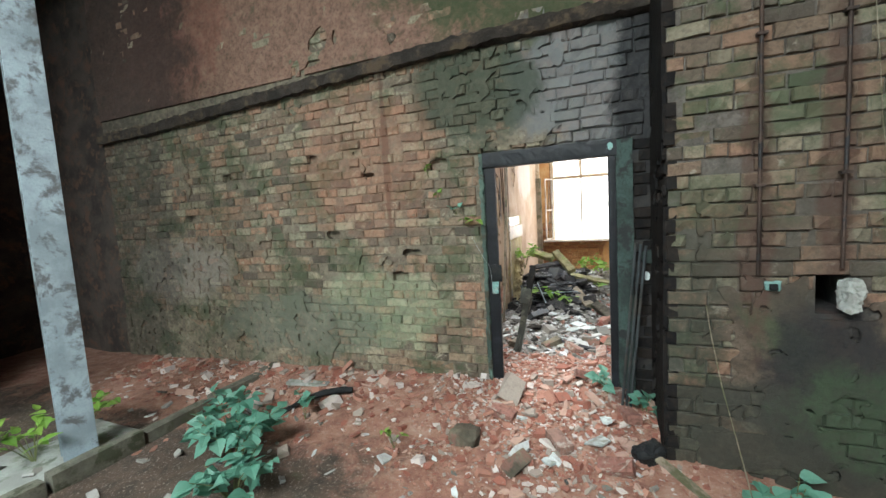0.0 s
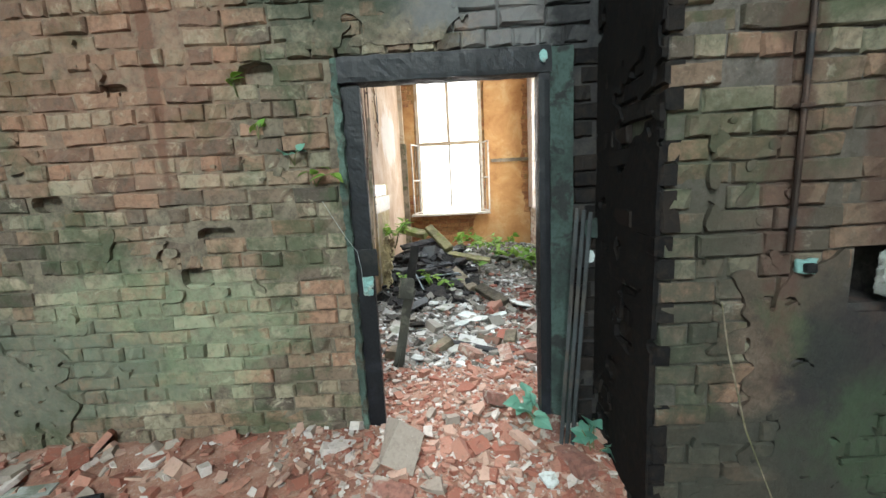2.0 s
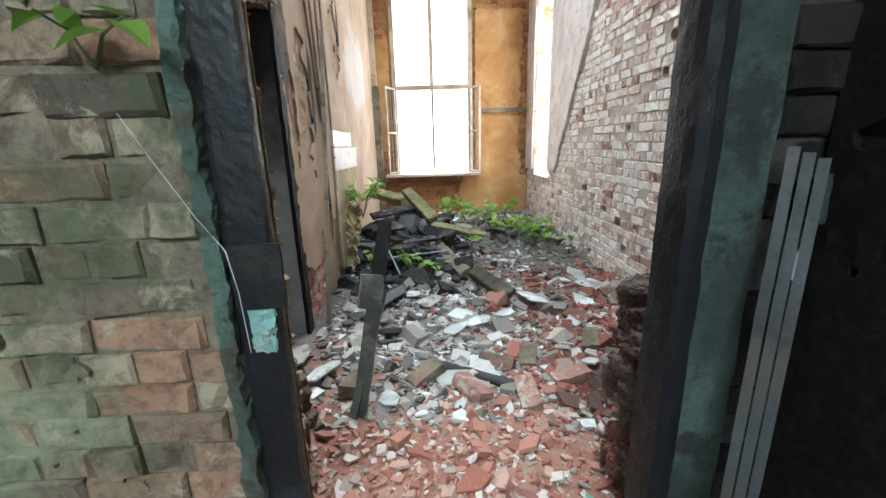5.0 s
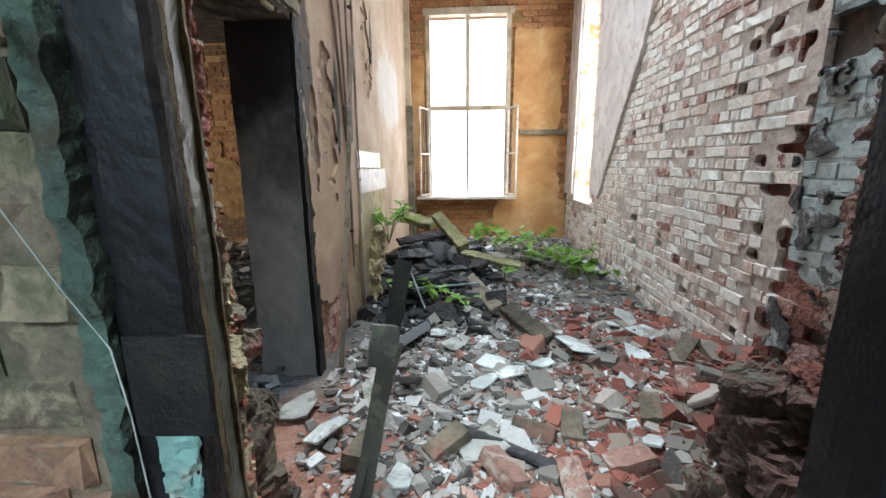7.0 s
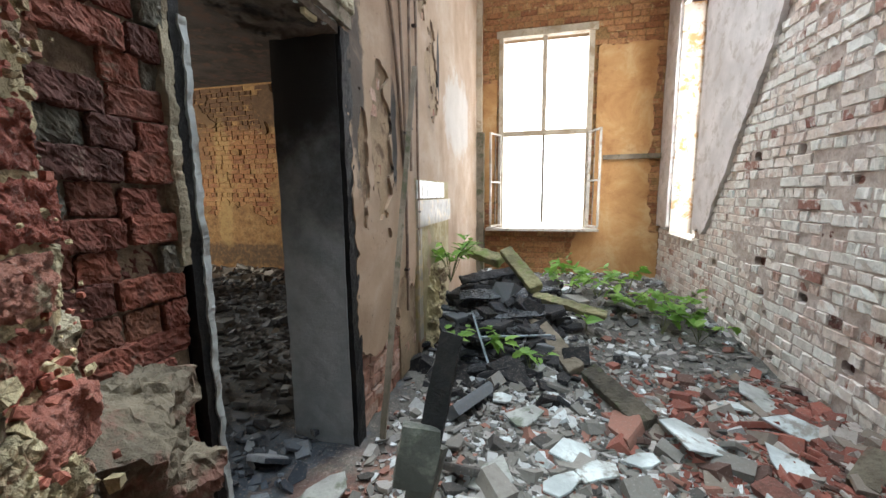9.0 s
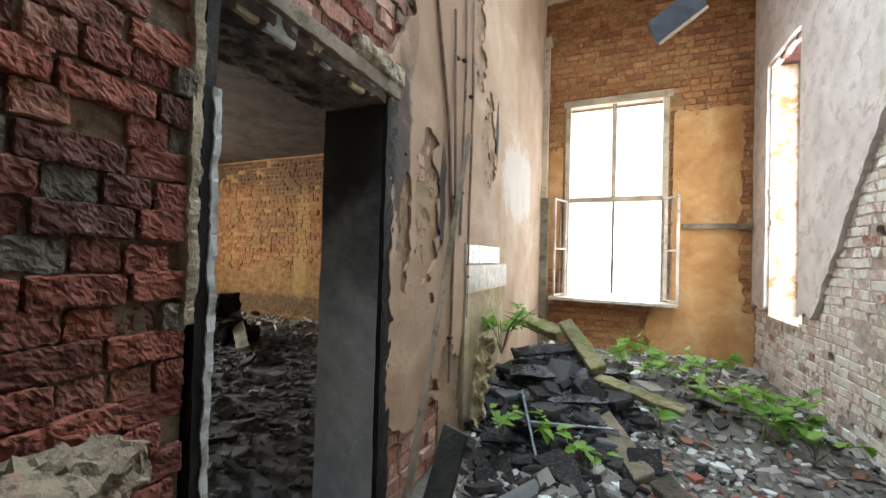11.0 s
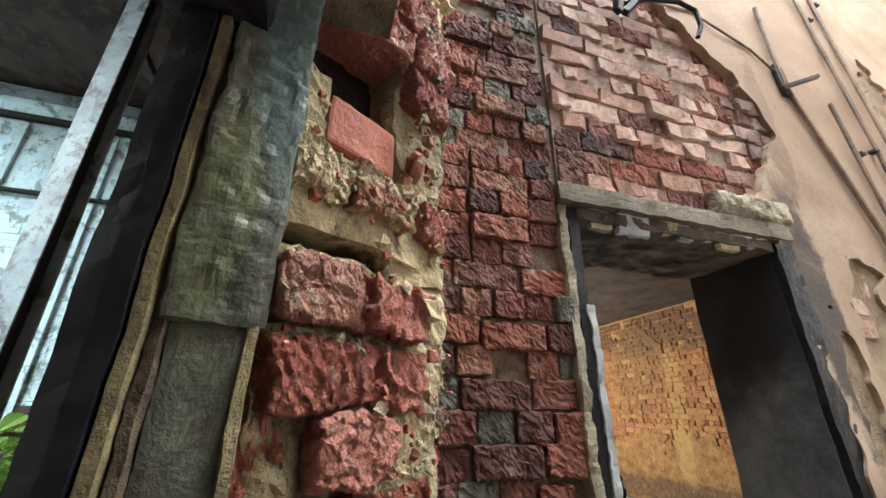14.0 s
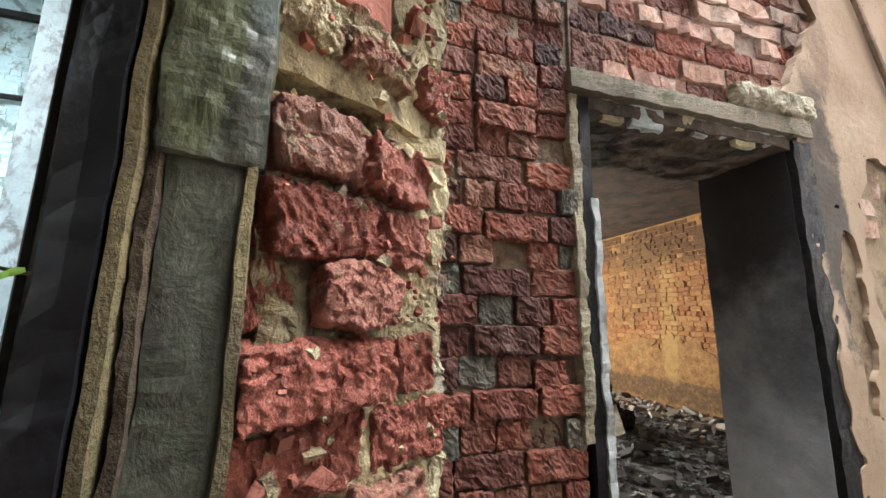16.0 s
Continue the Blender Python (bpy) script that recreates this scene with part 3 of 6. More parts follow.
def brick_wall(parent, origin, along, normal, length, z0, z1, mats, near, skip=None, seed=1, rough=0.006, spall=0.0, proud=0.008, gone=0.015, course=0.085, most=300, name="brick", rest_label="", meshes=None, mixed=None, unit=0.238, bond=3):
    """Bricks in English bond on a wall's face: those in the stretch `near` each an object, the rest one mesh."""
    rng = random.Random(seed)
    u, n = Vector((*along, 0)), Vector((*normal, 0))
    base = Matrix(((u.x, -n.x, 0, origin[0]), (u.y, -n.y, 0, origin[1]), (0, 0, 1, 0), (0, 0, 0, 1)))
    kinds = {}
    for key, w in (("stretcher", 0.226), ("header", 0.109)):
        kinds[key] = [mesh_of(name, *brick_shape(w, 0.076, 0.06, rng, rough, spall), mats[0]) for _ in range(9)]
    kinds = meshes or kinds
    verts, faces, made = [], [], 0
    row, z = 0, z0
    while z < z1 - 0.03:
        stretch = row % bond != 0
        step = (unit if stretch else unit / 2) * rng.uniform(0.93, 1.05)
        s = -rng.uniform(0.3, 0.9) * step + (unit / 2 if row % 2 else unit / 4)
        while s < length:
            mid, width, s = s + step / 2, step - 0.009, s + step
            if mid - width / 2 < 0:
                if mid + width / 2 < 0.06:
                    continue
                a, b = 0.0, mid + width / 2
                mid, width = (a + b) / 2, b - a
            if mid + width / 2 > length:
                a, b = mid - width / 2, length
                if b - a < 0.05:
                    continue
                mid, width = (a + b) / 2, b - a
            zz = z + course / 2
            if skip and (skip(mid, zz) or (skip(mid - width * 0.45, zz) and skip(mid + width * 0.45, zz))):
                continue
            if rng.random() < gone:
                continue
            depth = min(0.014, rng.gauss(0, proud))
            if rng.random() < 0.06:
                depth += rng.uniform(0.01, 0.03)
            m = base @ pose(mid, depth, zz + rng.gauss(0, 0.003) + noise.noise(Vector((mid * 1.1, zz * 0.7, seed))) * 0.014, rng.gauss(0, 1.2), rng.gauss(0, 0.8), rng.gauss(0, 1.2))
            key = "stretcher" if width > 0.16 else "header"
            full = 0.226 if width > 0.16 else 0.109
            m = m @ Matrix.Diagonal((width / full, 1, course / 0.085, 1))
            if made < most and near and near[0] < mid < near[1] and near[2] < zz < near[3]:
                ob = under(new(name, rng.choice(kinds[key])), parent)
                if mixed and rng.random() < mixed[1](mid, zz):
                    ob.data = rng.choice(mixed[0][key])
                    m = m @ Matrix.Translation((0, rng.uniform(0.0, mixed[2]), 0))
                ob.matrix_basis = m
                made += 1
            else:
                v, f = brick_shape(full, 0.076, 0.06, rng, rough, spall)
                o = len(verts)
                verts += [m @ Vector(p) for p in v]
                faces += [tuple(i + o for i in q) for q in f]
        row, z = row + 1, z + course
    if verts:
        ob = under(new("brickwork", mesh_of("brickwork", verts, faces, mats[1])), parent)
        tagged(ob, rest_label, kind="stuff")


def bricks(tag):
    return MAT[tag + "_piece"], MAT[tag + "_rest"]


def sheet(name, origin, along, normal, length, z0, z1, keep, thick, material, parent=None, cell=0.03, seed=0.0, lumps=0.006, label="", kind="structure"):
    """A coat of plaster on a wall: only where keep(s, z) holds, with broken edges of real thickness."""
    u, n = Vector((*along, 0)), Vector((*normal, 0))
    o = Vector((*origin, 0))
    nu, nz = int(length / cell), int((z1 - z0) / cell)
    ids, verts, faces = {}, [], []
    on = {(i, j) for i in range(nu) for j in range(nz) if keep((i + 0.5) * cell, z0 + (j + 0.5) * cell)}
    rims = []
    beside = {}
    for i, j in on:
        for di, dj, a, b in ((-1, 0, (i, j + 1), (i, j)), (1, 0, (i + 1, j), (i + 1, j + 1)), (0, -1, (i, j), (i + 1, j)), (0, 1, (i + 1, j + 1), (i, j + 1))):
            if (i + di, j + dj) not in on:
                rims.append((a, b))
                beside.setdefault(a, []).append(b)
                beside.setdefault(b, []).append(a)
    # round off the stepped rim, then fray it a little
    rim = {k: Vector((k[0] * cell, k[1] * cell)) for k in beside}
    fixed = {k for k in rim if k[0] in (0, nu) or k[1] in (0, nz)}
    for _ in range(2):
        rim = {k: p if k in fixed else (p + sum((rim[q] for q in beside[k]), Vector((0, 0))) / len(beside[k])) / 2 for k, p in rim.items()}

    def vid(i, j, back):
        key = (i, j, back)
        if key not in ids:
            q = Vector((i * cell, j * cell, seed))
            p = rim.get((i, j), Vector((i * cell, j * cell)))
            w = Vector(noise.noise_vector(q * 17)) * cell * (0.3 if (i, j) in rim and (i, j) not in fixed else 0.0)
            d = -0.012 if back else thick + noise.noise(q * 5) * lumps + noise.noise(q * 1.3) * lumps
            ids[key] = len(verts)
            verts.append(o + u * (p.x + w.x) + n * d + Vector((0, 0, z0 + p.y + w.y)))
        return ids[key]

    for i, j in on:
        faces.append((vid(i, j, 0), vid(i + 1, j, 0), vid(i + 1, j + 1, 0), vid(i, j + 1, 0)))
    for a, b in rims:
        faces.append((vid(*b, 0), vid(*a, 0), vid(*a, 1), vid(*b, 1)))
    ob = under(new(name, mesh_of(name, verts, faces, material)), parent)
    return tagged(ob, label, "plaster" if parent is None else "", kind=kind)


def wob(s, z, f=2.3, a=1.0, seed=0.0):
    p = Vector((s * f, z * f, seed))
    return (noise.noise(p) + 0.5 * noise.noise(p * 2.7) + 0.3 * noise.noise(p * 7)) * a


# ---------------------------------------------------------------- structure
def wall(name, bm, material, label):
    ob = part(name, bm, material, None)
    return tagged(ob, label, "wall", kind="structure")


FW, PF = 3.33, 2.72          # faces of the entrance wall and of the pier
LW, RW, FAR = -1.37, 1.295, 9.6   # faces of the room's walls

# dark colour of the rotten ledge, also used as painted shade in the jamb's pockets
MAT["rot_and_shade"] = surface("rotten_timber_and_pocket_shade", (0.03, 0.022, 0.017), 0.5, 0.95, 0, 60, (0.08, 0.055, 0.035), 0.9)
MAT["red_core"] = surface("broken_red_core", (0.15, 0.05, 0.036), 0.5, 0.9, 0, 50, (0.05, 0.024, 0.02), 1.0)
front = wall("wall_south", prism([(-6.1, FW + 0.075), (-0.885, FW + 0.075), (-0.905, 3.41), (-0.925, 3.43), (-1.067, 3.65), (-1.08, 3.69), (-1.46, 3.69), (-1.46, 3.95), (-6.1, 3.95)], -0.4, 5.6), MAT["front_mortar"], "old brick wall, mossy and soot-stained, bricks worn and missing")
wall("wall_south_over_door", boxed((-0.876, 0.27, FW + 0.02, 3.58, 2.06, 5.6)), MAT["front_mortar"], "soot-blackened brick wall over the door")
wall("wall_south_east", prism([(0.27, FW + 0.018), (2.6, FW + 0.018), (2.6, 3.95), (1.7, 3.95), (0.56, 3.86), (0.31, 3.5)], -0.4, 5.6), MAT["front_mortar"], "soot-blackened brick wall beside the door")
pier = wall("pier", boxed((0.42, 1.122, PF + 0.018, FW + 0.008, -0.4, 5.6), (1.306, 3.2, PF + 0.018, FW + 0.008, -0.4, 5.6), (1.122, 1.306, PF + 0.018, FW + 0.008, -0.4, 0.9), (1.122, 1.306, PF + 0.018, FW + 0.008, 1.12, 5.6)), MAT["pier_mortar"], "projecting brick pier, blackened by fire on its flank")
west = wall("wall_west", boxed((-1.75, LW - 0.032, 3.692, 4.235, -0.3, 5.3), (-1.75, LW - 0.032, 5.2, 9.62, -0.3, 5.3), (-1.75, LW - 0.032, 4.235, 5.2, 2.13, 5.3)), MAT["red_mortar"], "red brick wall with broken plaster and a burnt doorway")
east = wall("wall_east", boxed((RW + 0.055, 1.65, 5.0, 8.25, -0.3, 6.2), (RW + 0.055, 1.65, 9.15, 9.62, -0.3, 6.2), (RW + 0.055, 1.65, 8.25, 9.15, -0.3, 0.75), (RW + 0.055, 1.65, 8.25, 9.15, 3.65, 6.2)), MAT["red_core"], "limewashed brick wall with crumbling bricks")
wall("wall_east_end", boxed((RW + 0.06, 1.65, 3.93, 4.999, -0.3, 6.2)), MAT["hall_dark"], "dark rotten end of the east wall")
far = wall("wall_north", boxed((-9.6, -1.02, FAR + 0.016, 9.95, -0.3, 6.2), (0.32, 1.65, FAR + 0.016, 9.95, -0.3, 6.2), (-1.02, 0.32, FAR + 0.016, 9.95, -0.3, 0.79), (-1.02, 0.32, FAR + 0.016, 9.95, 3.65, 6.2)), MAT["ochre_mortar"], "ochre brick outer wall with patches of old plaster")
# unseen wall; its window opening is made up for the added lamp
wall("wall_burnt_room_west", boxed((-9.9, -9.6, 3.7, 5.0, -0.3, 4.2), (-9.9, -9.6, 7.4, 9.95, -0.3, 4.2), (-9.9, -9.6, 5.0, 7.4, -0.3, 1.0), (-9.9, -9.6, 5.0, 7.4, 2.8, 4.2), (-9.6, -6.1, 3.955, 4.1, -0.3, 4.2)), MAT["ochre_mortar"], "scorched brick wall of the burnt room")
wall("wall_hall_west", boxed((-6.4, -6.1, -7.0, 1.7, -0.4, 5.6)), MAT["hall_wash"], "pale blue limewashed wall of the hall")
# enclosed bay, coloured nearly black to give its deep shade
wall("wall_hall_recess", boxed((-8.2, -8.0, 1.5, 3.95, -0.4, 5.6), (-8.0, -6.41, 1.5, 1.7, -0.4, 5.6), (-8.0, -6.11, FW + 0.02, 3.95, -0.4, 5.6)), MAT["hall_dark"], "recess of the hall, its shade put into a dark colour")
wall("wall_hall_south", boxed((-6.4, 5.0, -7.2, -7.0, -0.4, 5.6)), MAT["hall_wash"], "pale limewashed wall of the hall")
wall("wall_hall_east", boxed((3.2, 3.5, -7.0, FW, -0.4, 5.6)), MAT["render"], "brown rendered wall of the hall")

# the opening towards the south is made up, to let the added lamp in
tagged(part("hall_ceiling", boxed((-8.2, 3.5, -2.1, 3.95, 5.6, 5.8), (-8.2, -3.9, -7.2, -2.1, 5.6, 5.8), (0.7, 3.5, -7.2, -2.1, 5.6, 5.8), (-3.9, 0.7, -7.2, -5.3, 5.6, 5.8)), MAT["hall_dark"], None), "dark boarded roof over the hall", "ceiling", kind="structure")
tagged(part("ceiling", boxed((LW - 0.38, RW + 0.36, 7.55, 9.62, 5.25, 5.45)), MAT["ceiling"], None), "stained cream plaster ceiling, broken off at the steel beam", "ceiling", kind="structure")
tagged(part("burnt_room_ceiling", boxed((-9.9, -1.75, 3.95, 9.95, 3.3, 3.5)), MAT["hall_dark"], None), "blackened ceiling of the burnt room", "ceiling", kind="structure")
# the last panel glows outside the burnt room's made-up window
backdrop = tagged(part("backdrop", boxed((-9, 9, 16, 16.1, -3, 12), (9, 9.1, -2, 16, -3, 12), (-16, -15.9, 0, 16, -3, 12)), MAT["sky_glow"], None), "bright overcast distance outside the windows", "backdrop", kind="structure")
ledge_bm = boxed((-6.1, 0.41, FW - 0.08, FW + 0.01, 2.90, 2.985), (-6.1, 0.41, FW - 0.035, FW + 0.01, 2.985, 3.03), cuts=120, rough=0.03)
for v in ledge_bm.verts:
    v.co.z += max(-0.17, 0.02 + min(0.0, v.co.x + 1.0) * 0.045)
tagged(part("trim", ledge_bm, MAT["rot_and_shade"], None), "dark rotten timber ledge along the wall", "ledge", kind="structure")
sheet("render", (-6.1, FW), (1, 0), (0, -1), 6.5, 3.03, 5.6, lambda s, z: wob(s, z, 1.4, 1, 3) > -0.42 or s < 2.2, 0.012, MAT["render"], None, 0.06, 2.0, 0.012, "brown render with moss, fallen off in places")


# ---------------------------------------------------------------- doorways and windows
MAT["seam"] = surface("yellowed_lime_seam", (0.20, 0.17, 0.085), 0.45, 0.85, 0, 70, (0.10, 0.075, 0.045), 1.0)
MAT["crust"] = surface("yellow_brown_crust", (0.10, 0.075, 0.045), 0.5, 0.9, 0, 70, (0.05, 0.035, 0.025), 1.0)
MAT["edge_teal"] = surface("dull_teal_plaster", (0.07, 0.115, 0.095), 0.5, 0.85, 0, 60, (0.05, 0.045, 0.033), 0.9)


def door_frame():
    d = thing("door_1", -0.34, FW, 0, "charred black timber door frame with a steel lock plate", "door frame", kind="structure")
    d.matrix_basis = Matrix()
    part("left_post", boxed((-0.885, -0.79, FW + 0.014, 3.381, -0.1, 1.93), bevel=0.004, cuts=130, rough=0.004), MAT["char"], d)
    part("mortar_seam", boxed((-0.884, -0.793, 3.383, 3.395, -0.1, 1.93), bevel=0.003, cuts=170, rough=0.003), MAT["seam"], d, "yellowed lime seam behind the post")
    part("crumbled_seam", boxed((-0.884, -0.803, 3.396, 3.407, -0.1, 1.93), bevel=0.003, cuts=170, rough=0.008, seed=4), MAT["crust"], d, "crumbled brown mortar seam")
    part("right_post", boxed((0.098, 0.155, FW - 0.01, 3.43, -0.1, 1.93), bevel=0.006, cuts=60, rough=0.006), MAT["char"], d)
    part("lintel", boxed((-0.89, 0.165, FW - 0.014, 3.43, 1.93, 2.055), bevel=0.006, cuts=40, rough=0.007), MAT["char"], d)
    part("architrave", boxed((0.155, 0.272, FW - 0.006, 3.44, -0.1, 2.05), bevel=0.005, cuts=50, rough=0.006), MAT["teal"], d, "flaking dark teal paint")
    part("edge_plaster", boxed((-0.925, -0.886, FW - 0.014, FW + 0.05, -0.1, 2.05), bevel=0.006, cuts=140, rough=0.02), MAT["edge_teal"], d, "teal painted plaster strip, crumbling")
    plate = part("lock_plate", boxed((-0.875, -0.762, FW + 0.001, FW + 0.013, 0.945, 1.095), bevel=0.005, cuts=6, rough=0.003), MAT["iron"], d, "black steel lock box")
    part("torn_paint", boxed((-0.852, -0.80, FW + 0.003, FW + 0.009, 0.835, 0.945), bevel=0.001, cuts=16, rough=0.024), MAT["pale_teal"], plate, "torn pale teal paint flake")
    return d


door_frame()


MAT["scorched_wood"] = surface("scorched_wood", (0.10, 0.075, 0.055), 0.5, 0.9, 0, 40, (0.025, 0.02, 0.018), 0.8)
MAT["scratch_pale"] = surface("pale_broken_plaster", (0.40, 0.36, 0.26), 0.3, 0.95, 0, 55, (0.22, 0.17, 0.11), 1.0)


def sooted_material():
    n = Nodes("sooted_grey_paint")
    fine = n.noise(50, 6, 0.7)
    c = n.mix(n.step(n.noise(5, 6, 0.7), 0.35, 0.65), (0.36, 0.42, 0.46), (0.5, 0.56, 0.6))
    h = n.math("ADD", n.axis(2), n.math("MULTIPLY", n.math("SUBTRACT", n.noise(3, 6, 0.7), 0.5), 1.2))
    c = n.mix(n.step(h, 0.75, 1.75, 0.0, 0.97), c, SOOT)
    n.bump(fine, 0.5, 0.008)
    return n.done(c, 0.7)


MAT["sooted"] = sooted_material()


def inner_doorway():
    d = thing("door_2", LW, 4.7, 0, "burnt inner doorway with a cracked lintel and peeling jambs", "door frame", kind="structure")
    d.matrix_basis = Matrix()
    part("lintel", boxed((-1.76, LW + 0.035, 4.20, 5.25, 2.135, 2.20), bevel=0.003, cuts=70, rough=0.008), MAT["wood"], d, "grey split timber lintel")
    part("soffit_board", boxed((-1.74, LW + 0.01, 4.27, 5.16, 2.085, 2.128), bevel=0.003, cuts=50, rough=0.012), MAT["scorched_wood"], d, "scorched soffit board")
    rng = random.Random(5)
    for k in range(9):
        y = 4.32 + k * 0.095 + rng.uniform(-0.02, 0.02)
        flake = part("paint_flake", boxed((LW - 0.015, LW + 0.006, y, y + rng.uniform(0.05, 0.1), 2.145 - rng.uniform(0.05, 0.085), 2.145), bevel=0.003, cuts=7, rough=0.012, seed=k), MAT["plaster_chip" if k % 3 else "lime"], d, "curling pale paint")
    part("plaster_lump", boxed((LW - 0.01, LW + 0.045, 4.88, 5.27, 2.20, 2.30), bevel=0.02, cuts=26, rough=0.022, seed=6), MAT["scratch_pale"], d, "broken pale plaster on the lintel")
    part("right_jamb", boxed((-1.73, LW - 0.004, 5.145, 5.197, -0.1, 2.09), bevel=0.005, cuts=30, rough=0.008), MAT["sooted"], d, "blackened jamb, grey at its foot")
    part("right_casing", boxed((LW - 0.02, LW + 0.022, 5.15, 5.25, -0.1, 2.12), bevel=0.004, cuts=80, rough=0.010), MAT["iron"], d)
    part("left_jamb", boxed((-1.73, LW - 0.03, 4.238, 4.262, -0.1, 2.09), bevel=0.005, cuts=30, rough=0.008), MAT["char"], d)
    part("left_casing", boxed((LW - 0.03, LW + 0.010, 4.237, 4.276, -0.1, 2.13), bevel=0.006, cuts=50, rough=0.007), MAT["iron"], d)
    part("plaster_edge", boxed((LW - 0.03, LW + 0.012, 4.205, 4.235, 1.15, 2.13), bevel=0.004, cuts=110, rough=0.014, seed=7), MAT["scratch_pale"], d, "pale plaster strip beside the casing")
    part("paint_edge", boxed((LW + 0.012, LW + 0.02, 4.262, 4.284, 0.1, 1.8), bevel=0.001, cuts=170, rough=0.012), MAT["plaster_chip"], d, "curling strip of white paint")


inner_doorway()


def window_big():
    w = thing("window_1", -0.35, FAR, 0, "tall timber window with four glassless lights and open casements", "window", kind="structure")
    w.matrix_basis = Matrix()
    y0, y1 = FAR - 0.02, FAR + 0.09
    part("left_stile", boxed((-1.025, -0.955, y0, y1, 0.805, 3.60), bevel=0.006, cuts=20, rough=0.004), MAT["pale_wood"], w)
    part("right_stile", boxed((0.25, 0.325, y0, y1, 0.805, 3.60), bevel=0.006, cuts=20, rough=0.004), MAT["pale_wood"], w)
    part("head", boxed((-1.06, 0.37, y0 - 0.02, y1, 3.60, 3.70), bevel=0.006, cuts=16, rough=0.006), MAT["pale_wood"], w)
    part("transom", boxed((-0.955, 0.25, y0 + 0.02, y1 - 0.02, 2.19, 2.265), bevel=0.006, cuts=12, rough=0.004), MAT["pale_wood"], w)
    part("mullion", boxed((-0.39, -0.325, y0 + 0.02, y1 - 0.02, 2.265, 3.60), bevel=0.005, cuts=12, rough=0.004), MAT["pale_wood"], w)
    part("mullion", boxed((-0.372, -0.337, y0 + 0.02, y1 - 0.02, 0.87, 2.19), bevel=0.005, cuts=12, rough=0.004), MAT["wood"], w)
    part("window_sill", boxed((-1.19, 0.44, 9.30, y1, 0.765, 0.806), bevel=0.006, cuts=20, rough=0.005), MAT["white_frame"], w, "pale chipped sill board")
    for x, turn in ((-1.0, 118), (0.30, -112)):
        c = part("casement", boxed((-0.02, 0.02, -0.02, 0.02, 0.825, 2.22)), MAT["white_frame"], w, "open casement frame with no glass")
        c.matrix_basis = pose(x, FAR - 0.03, 0, 0, 0, -90 + (-20 if turn > 0 else 20))
        length = 0.32
        for z in (0.84, 1.5, 2.205):
            part("rail", boxed((0.0, length, -0.014, 0.014, z - 0.013, z + 0.013), bevel=0.003), MAT["white_frame"], c)
        part("stile", boxed((length - 0.014, length + 0.014, -0.014, 0.014, 0.825, 2.22), bevel=0.003, cuts=10, rough=0.003), MAT["white_frame"], c)
        part("bar", boxed((length * 0.5 - 0.007, length * 0.5 + 0.007, -0.007, 0.007, 0.845, 2.19)), MAT["wood"], c)


window_big()


# the orange is rust and also the sunlight on the reveal, put into the colour
MAT["rust_sun_reveal"] = surface("rust_and_sunlight_reveal", (0.60, 0.54, 0.46), 0.15, 0.85, 0, 40, (0.42, 0.24, 0.10), 0.4)


def window_side():
    w = thing("window_2", RW, 8.7, 0, "narrow side window with a transom and a reveal painted rusty and sunlit", "window", kind="structure")
    w.matrix_basis = Matrix()
    x0, x1 = RW + 0.26, RW + 0.31
    part("stile", boxed((x0, x1, 8.252, 8.31, 0.75, 3.65), bevel=0.005), MAT["white_frame"], w)
    part("stile", boxed((x0, x1, 9.09, 9.148, 0.75, 3.65), bevel=0.005), MAT["white_frame"], w)
    part("transom", boxed((x0, x1, 8.31, 9.09, 2.2, 2.27), bevel=0.005), MAT["white_frame"], w)
    part("mullion", boxed((x0, x1, 8.68, 8.72, 0.75, 2.2), bevel=0.004), MAT["white_frame"], w)
    for y in (8.2515, 9.1355):
        part("reveal", boxed((RW + 0.004, 1.64, y, y + 0.013, 0.775, 3.64), cuts=30, rough=0.003), MAT["rust_sun_reveal"], w, "pale reveal, orange from rust and painted sunlight")
    part("window_sill", boxed((RW - 0.02, x1, 8.24, 9.16, 0.735, 0.775), bevel=0.006, cuts=10, rough=0.006), MAT["white_frame"], w)


window_side()

# ---------------------------------------------------------------- plaster coats
BRICK_EDGE = [(-1, 5.24), (2.13, 5.2), (2.26, 5.12), (2.4, 5.2), (2.69, 5.41), (3.0, 5.27), (3.27, 4.97), (3.6, 4.72), (4.2, 4.5), (6, 4.3)]
CRACK = [(0.8, 8.05), (0.87, 7.97), (1.6, 7.5), (2.35, 7.02), (2.86, 6.76), (3.6, 6.4), (6, 5.9)]


def along_edge(table, z):
    return float(np.interp(z, [a for a, _ in table], [b for _, b in table]))


def keep_west(s, z):
    y = s + 3.9
    if z < 0.42 + wob(s, z, 2, 0.12) and y < 6.3:
        return False
    for cy, cz, ry, rz in ((5.63, 1.6, 0.17, 0.46), (6.82, 2.33, 0.2, 0.36), (6.5, 3.1, 0.15, 0.4), (6.2, 0.5, 0.5, 0.25), (5.36, 1.5, 0.06, 0.35)):
        if ((y - cy) / ry) ** 2 + ((z - cz) / rz) ** 2 < 0.9 + wob(s, z, 6, 0.9, 2) + wob(s, z, 17, 0.6, 3):
            return False
    if z > 4.55 + wob(s, z, 3, 0.2) and y < 7.3:
        return False
    return y > along_edge(BRICK_EDGE, z) + wob(s, z, 4, 0.05) + wob(s, z, 15, 0.03)


def keep_east(s, z):
    y = s + 3.9
    if 8.24 < y < 9.16 and 0.75 < z < 3.66:
        return False
    return z > 0.86 + wob(s, z, 5, 0.08) and y > along_edge(CRACK, z) + wob(s, z, 3, 0.03)


